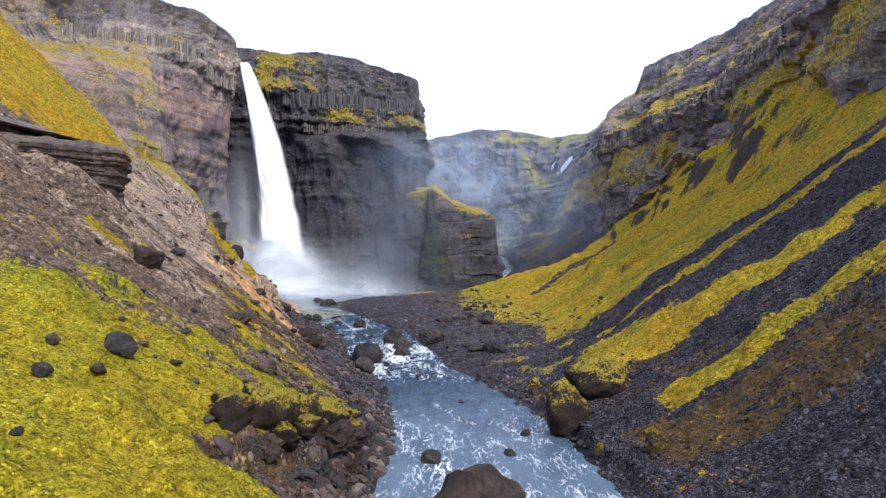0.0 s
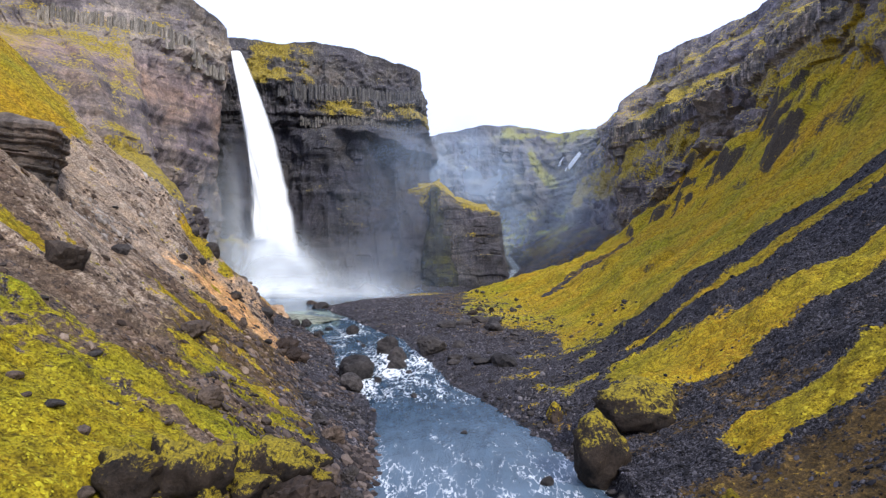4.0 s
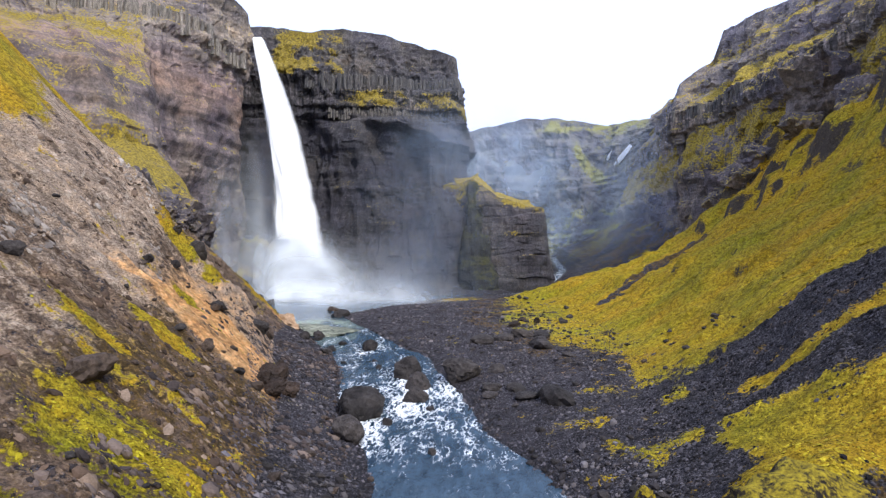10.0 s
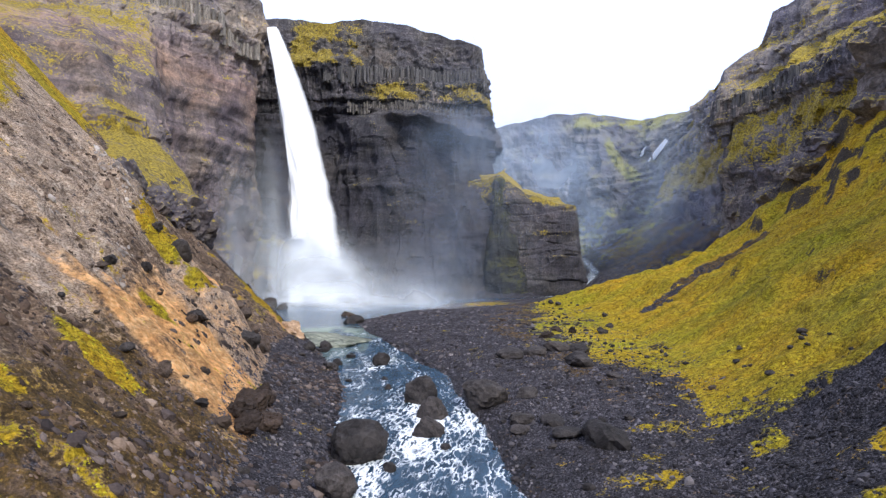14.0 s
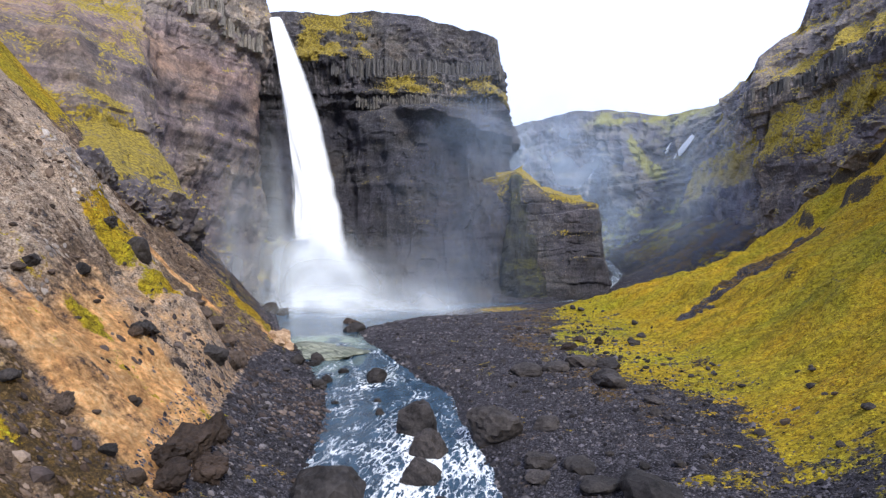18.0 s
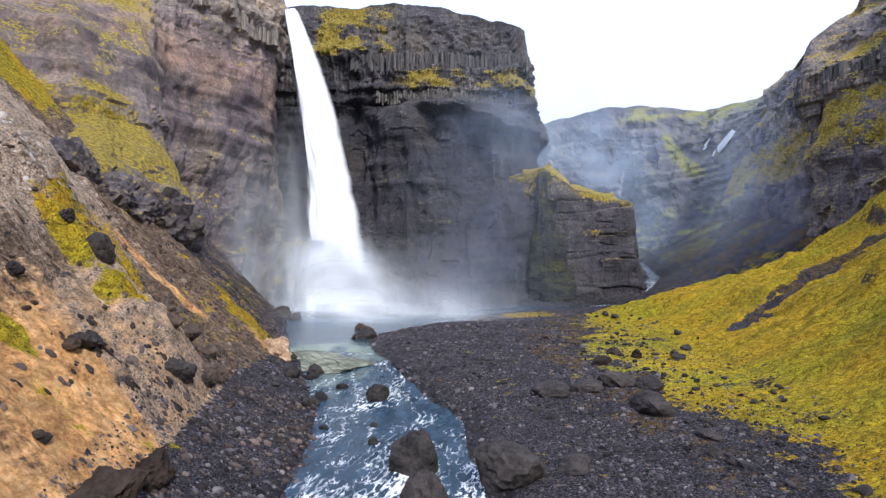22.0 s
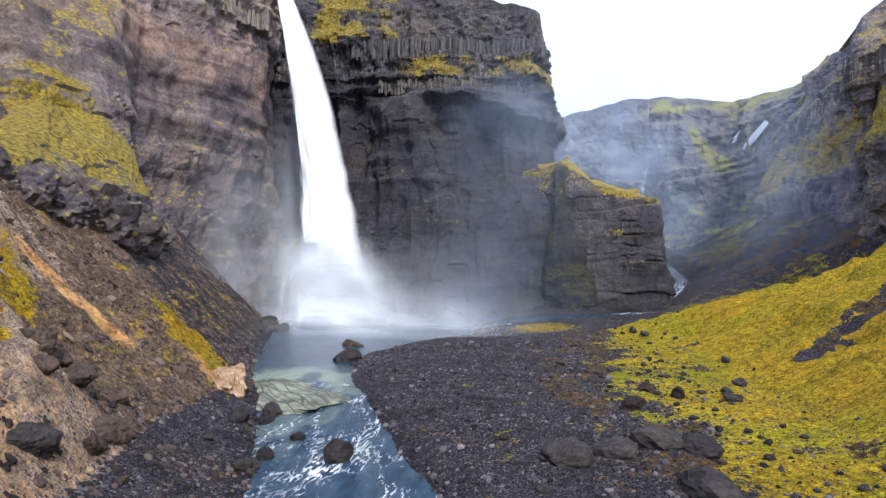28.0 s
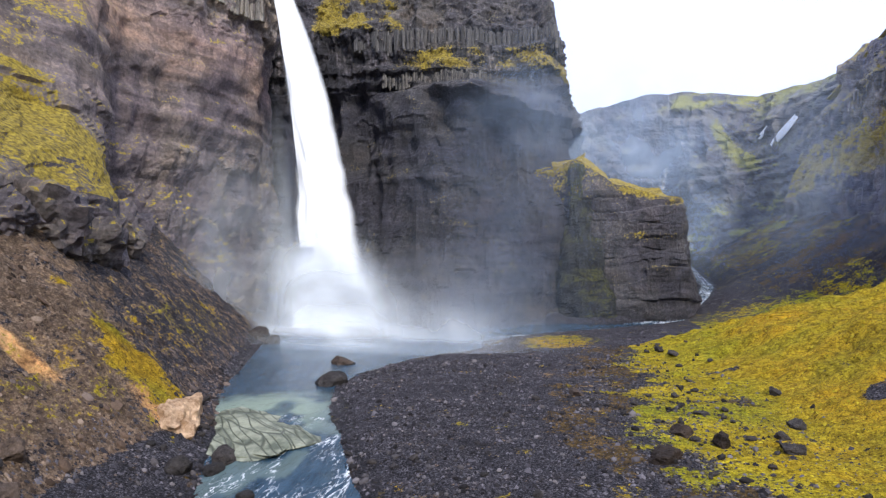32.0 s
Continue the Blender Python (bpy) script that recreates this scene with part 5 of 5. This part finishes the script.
spur.matrix_basis = pose(-51.8, 185.0, -0.4, 0, 14, -50) @ Matrix.Scale(13, 4)
tagged(spur, "iron-stained pale rock spur beside the pool", "rock")


# ---- loose stones, moss and gravel ----
OCTA = np.array([[1, 0, 0], [0, 1, 0], [-1, 0, 0], [0, -1, 0], [0, 0, 1], [0, 0, -1]], float)
OCTA_F = np.array([[0, 1, 4], [1, 2, 4], [2, 3, 4], [3, 0, 4], [1, 0, 5], [2, 1, 5], [3, 2, 5], [0, 3, 5]])
DOME = np.array([[math.cos(a), math.sin(a), -0.3] for a in np.arange(6) * math.pi / 3] + [[0, 0, 0.7]])
DOME_F = np.array([[i, (i + 1) % 6, 6] for i in range(6)])
PEBBLE_F = OCTA_F[:4]


def scatter(name, label, category, x, y, size, mat, seed, shape, faces, squash, sink, smoothed=False):
    """Many small pieces on the ground, joined into one mesh."""
    rng = np.random.default_rng(seed)
    n = len(x)
    p = shape[None] * (1 + (0.35 if len(shape) < 12 else 0.2) * rng.uniform(-1, 1, (n, len(shape), 1)))
    p = p * (size[:, None, None] * np.stack([np.ones(n), rng.uniform(0.6, 1, n), rng.uniform(*squash, n)], -1)[:, None])
    a = rng.uniform(0, 2 * np.pi, n)
    c, s = np.cos(a)[:, None], np.sin(a)[:, None]
    px, py, pz = p[..., 0] * c - p[..., 1] * s, p[..., 0] * s + p[..., 1] * c, p[..., 2]
    e = 0.4
    gz = ground_z(x, y)
    gx, gy = (ground_z(x + e, y) - gz) / e, (ground_z(x, y + e) - gz) / e
    pz = pz + px * np.clip(gx, -0.75, 0.75)[:, None] + py * np.clip(gy, -0.75, 0.75)[:, None]
    verts = np.stack([px + x[:, None], py + y[:, None], pz + (gz + size * sink)[:, None]], -1).reshape(-1, 3)
    f = (faces[None] + (np.arange(n) * len(shape))[:, None, None]).reshape(-1, 3)
    return tagged(new(name, mesh_of(name, verts, f, mat, smoothed)), label, category, kind="stuff")


def spread(count, low, high, seed, left, right, keep):
    """Chance places between two lines of the plan, more of them near the camera's way; keep(x, y) is their chance."""
    rng = np.random.default_rng(seed)
    y = low + (high - low) * rng.uniform(0, 1, count) ** 1.15
    x = left(y) + (right(y) - left(y)) * rng.uniform(0, 1, count)
    ok = rng.uniform(0, 1, count) < keep(x, y)
    return x[ok], y[ok], rng


def dry(x, y):
    inside = np.minimum(x - bank_l(y), bank_r(y) - x)
    return np.where(inside > 1.2, 0.02, 1.0)


def mossy(x, y):
    return ground_masks(x, y, ground_z(x, y))[0]


x, y, rng = spread(190000, 44, 300, 5, lambda y: toe_l(y) - 4, lambda y: np.minimum(toe_r(y) + 4, 40), lambda x, y: dry(x, y) * np.clip(1.15 - mossy(x, y), 0.1, 1))
scatter("river_gravel", "dark grey river gravel and cobbles", "gravel", x, y, np.clip(0.075 * np.exp(rng.normal(0, 0.6, len(x))) * (0.9 + y / 800), 0.04, 0.5), GRAVEL, 6, OCTA, PEBBLE_F, (0.5, 0.9), 0.0)
x, y, rng = spread(62000, 44, 140, 7, toe_r, lambda y: toe_r(y) + 62, lambda x, y: np.clip(1.1 - 1.3 * mossy(x, y) - 0.75 * ground_masks(x, y, ground_z(x, y))[5], 0, 1))
scatter("scree", "dark angular scree on the slope", "scree", x, y, np.clip(0.1 * np.exp(rng.normal(0, 0.5, len(x))), 0.05, 0.4), SCREE, 8, *ICO[1], (0.4, 0.8), 0.2)
x, y, rng = spread(42000, 40, 185, 9, lambda y: toe_l(y) - 55, toe_l, lambda x, y: np.clip(0.75 - 1.6 * mossy(x, y) - 1.3 * ground_masks(x, y, ground_z(x, y))[2] - 0.7 * ground_masks(x, y, ground_z(x, y))[3], 0.0, 1))
scatter("slope_debris", "brown and grey debris on the earthy slope", "debris", x, y, np.clip(0.12 * np.exp(rng.normal(0, 0.65, len(x))), 0.05, 0.7), DEBRIS, 10, *ICO[1], (0.4, 0.8), 0.15)
x, y, rng = spread(140000, 34, 150, 11, lambda y: toe_l(y) - 40, toe_l, lambda x, y: smooth(0.35, 0.7, mossy(x, y)))
scatter("moss_cushions", "yellow-green moss cushions on the slope", "moss", x, y, np.clip(0.06 * np.exp(rng.normal(0, 0.5, len(x))), 0.03, 0.2), TUFT_FRESH, 12, DOME, DOME_F, (0.3, 0.6), 0.0, True)
x, y, rng = spread(120000, 60, 256, 13, lambda y: np.minimum(toe_r(y), moss_edge(y)), lambda y: toe_r(y) + 55, lambda x, y: smooth(0.35, 0.7, mossy(x, y)))
scatter("moss_cushions", "golden-green moss cushions on the slope", "moss", x, y, np.clip(0.085 * np.exp(rng.normal(0, 0.5, len(x))), 0.04, 0.3), TUFT, 14, DOME, DOME_F, (0.3, 0.6), 0.0, True)


x, y, rng = spread(9000, 70, 215, 15, lambda y: toe_l(y) - 12, lambda y: bank_l(y) + 1.5, lambda x, y: np.clip(0.2 + 1.3 * vnoise(x / 6, y / 8, 0, 77) - 0.8 * ground_masks(x, y, ground_z(x, y))[2], 0, 1))
scatter("bank_rubble", "purple-brown rubble at the foot of the slope", "rubble", x, y, np.clip(0.22 * np.exp(rng.normal(0, 0.5, len(x))), 0.1, 0.8), RUBBLE, 16, *ICO[1], (0.5, 0.9), 0.1)


x, y, rng = spread(15000, 76, 235, 71, lambda y: toe_l(y) - 1, lambda y: np.minimum(toe_r(y), 26), lambda x, y: dry(x, y) * np.clip(0.5 + 1.2 * vnoise(x / 7, y / 8, 0, 73), 0.05, 1) * np.clip(1.2 - mossy(x, y), 0.1, 1))
scatter("river_cobbles", "angular grey-brown cobbles strewn over the gravel", "cobbles", x, y, np.clip(0.17 * np.exp(rng.normal(0, 0.5, len(x))), 0.09, 0.6), COBBLE, 72, *ICO[1], (0.5, 0.95), 0.15)
x, y, rng = spread(5200, 47, 84, 19, lambda y: crag_x(y) + 0.5, lambda y: bank_l(y) + 0.8, lambda x, y: np.clip(0.55 + 1.2 * vnoise(x / 3, y / 4, 0, 83), 0, 1))
scatter("bank_rubble", "reddish-brown broken rock below the bank crag", "rubble", x, y, np.clip(0.2 * np.exp(rng.normal(0, 0.65, len(x))), 0.08, 1.1), RUBBLE, 20, *ICO[1], (0.5, 1.0), 0.1)
x, y, rng = spread(2600, 96, 160, 17, lambda y: toe_l(y) - 40, lambda y: toe_l(y) - 18, lambda x, y: np.clip(2.2 * vnoise(x / 5, y / 7, 0, 79), 0, 1))
scatter("pale_blocks", "pale weathered blocks in the scree", "rubble", x, y, np.clip(0.22 * np.exp(rng.normal(0, 0.5, len(x))), 0.1, 0.65), PALE_ROCK, 18, *ICO[1], (0.5, 0.9), 0.15)


# ---- single stones ----
STONES = [boulder_mesh("stone", 1200 + n, STONE if n < 4 else STONE_BROWN, 2, 14, 1.0, (1.0, 0.8, 0.6)) for n in range(8)]


def stones(count, low, high, seed, left, right, keep, label, group, small, large, pick, most=70):
    x, y, rng = spread(count, low, high, seed, left, right, keep)
    for a, b in zip(x[:most], y[:most]):
        size = float(rng.uniform(small, large) ** 1.0)
        ob = new("stone", STONES[pick[int(rng.integers(len(pick)))]])
        ob.matrix_basis = pose(a, b, float(ground_z(a, b)) + 0.12 * size, rng.uniform(-15, 15), rng.uniform(-15, 15), rng.uniform(0, 360)) @ Matrix.Scale(size, 4)
        tagged(ob, label, "stone", group)


stones(260, 70, 240, 21, lambda y: bank_r(y), lambda y: np.minimum(toe_r(y), 24), dry, "dark angular stone on the gravel bar", "stones on the gravel bar", 0.45, 1.5, (0, 1, 2, 3), 115)
stones(95, 130, 250, 23, lambda y: np.maximum(moss_edge(y) - 3, 3), lambda y: moss_edge(y) + 14, lambda x, y: 0 * x + 1, "dark stone poking out of the moss", "stones in the moss slope", 0.4, 1.5, (0, 1, 2, 3, 4), 95)
stones(150, 50, 175, 25, lambda y: toe_l(y) - 34, toe_l, lambda x, y: 0 * x + 1, "brown stone lying on the earthy slope", "stones on the earthy slope", 0.4, 1.5, (0, 4, 5, 6, 7))
stones(150, 60, 200, 27, lambda y: toe_l(y), lambda y: bank_l(y), lambda x, y: 0 * x + 1, "dark stone on the river bank", "stones on the river bank", 0.5, 1.7, (0, 1, 2, 4), 65)


# ---- far side ----
def snow_patch(place, along, normal, length, seed):
    me = boulder_mesh("snow_patch", seed, SNOW, 3, 12, 1.0, (1.0, 0.3, 0.06))
    ob = new("snow_patch", me)
    a = Vector(along).normalized()
    n = Vector(normal)
    n = (n - a * n.dot(a)).normalized()
    ob.matrix_basis = Matrix.Translation(place) @ Matrix((a, n.cross(a), n)).transposed().to_4x4() @ Matrix.Scale(length, 4)
    return tagged(ob, "last patch of old snow in a gully of the far cliff", "snow patch", "snow patches")


far_fall = tagged(new("far_waterfall"), "thin white waterfall far back in the gorge", "waterfall")


def far_strand(name, top, base, w0, w1, seed):
    h, k = np.meshgrid(np.linspace(0, 1, 40), np.linspace(-1, 1, 9), indexing="ij")
    c = np.array(top)[None, None] + (np.array(base) - np.array(top))[None, None] * h[..., None]
    x = c[..., 0] + k * (w0 + (w1 - w0) * h) / 2 + 1.3 * fbm(h * 4, seed, 0, 3, seed)
    y = c[..., 1] - 0.5 * (1 - k * k) - 1.2
    me = mesh_of(name, np.stack([x, y, c[..., 2]], -1).reshape(-1, 3), grid_faces(*x.shape), FALL)
    set_attr(me, "dense", 0.34 - 0.5 * np.abs(k) ** 2 + 0.25 * fbm(h * 9, k, seed, 3, seed))
    part(name, me, far_fall)


far_strand("upper_drop", (56, 598, 157), (54.5, 592, 104), 1.2, 2.2, 3)
far_strand("lower_drop", (52.5, 588, 100), (48.5, 584, 80), 1.8, 3.4, 5)
snow_patch((113.5, 558, 115), (6, -9, 8), (-0.55, -0.72, 0.45), 19, 1301)
snow_patch((120, 533, 110.5), (6.5, -12.7, 9.5), (-0.55, -0.72, 0.45), 26, 1302)
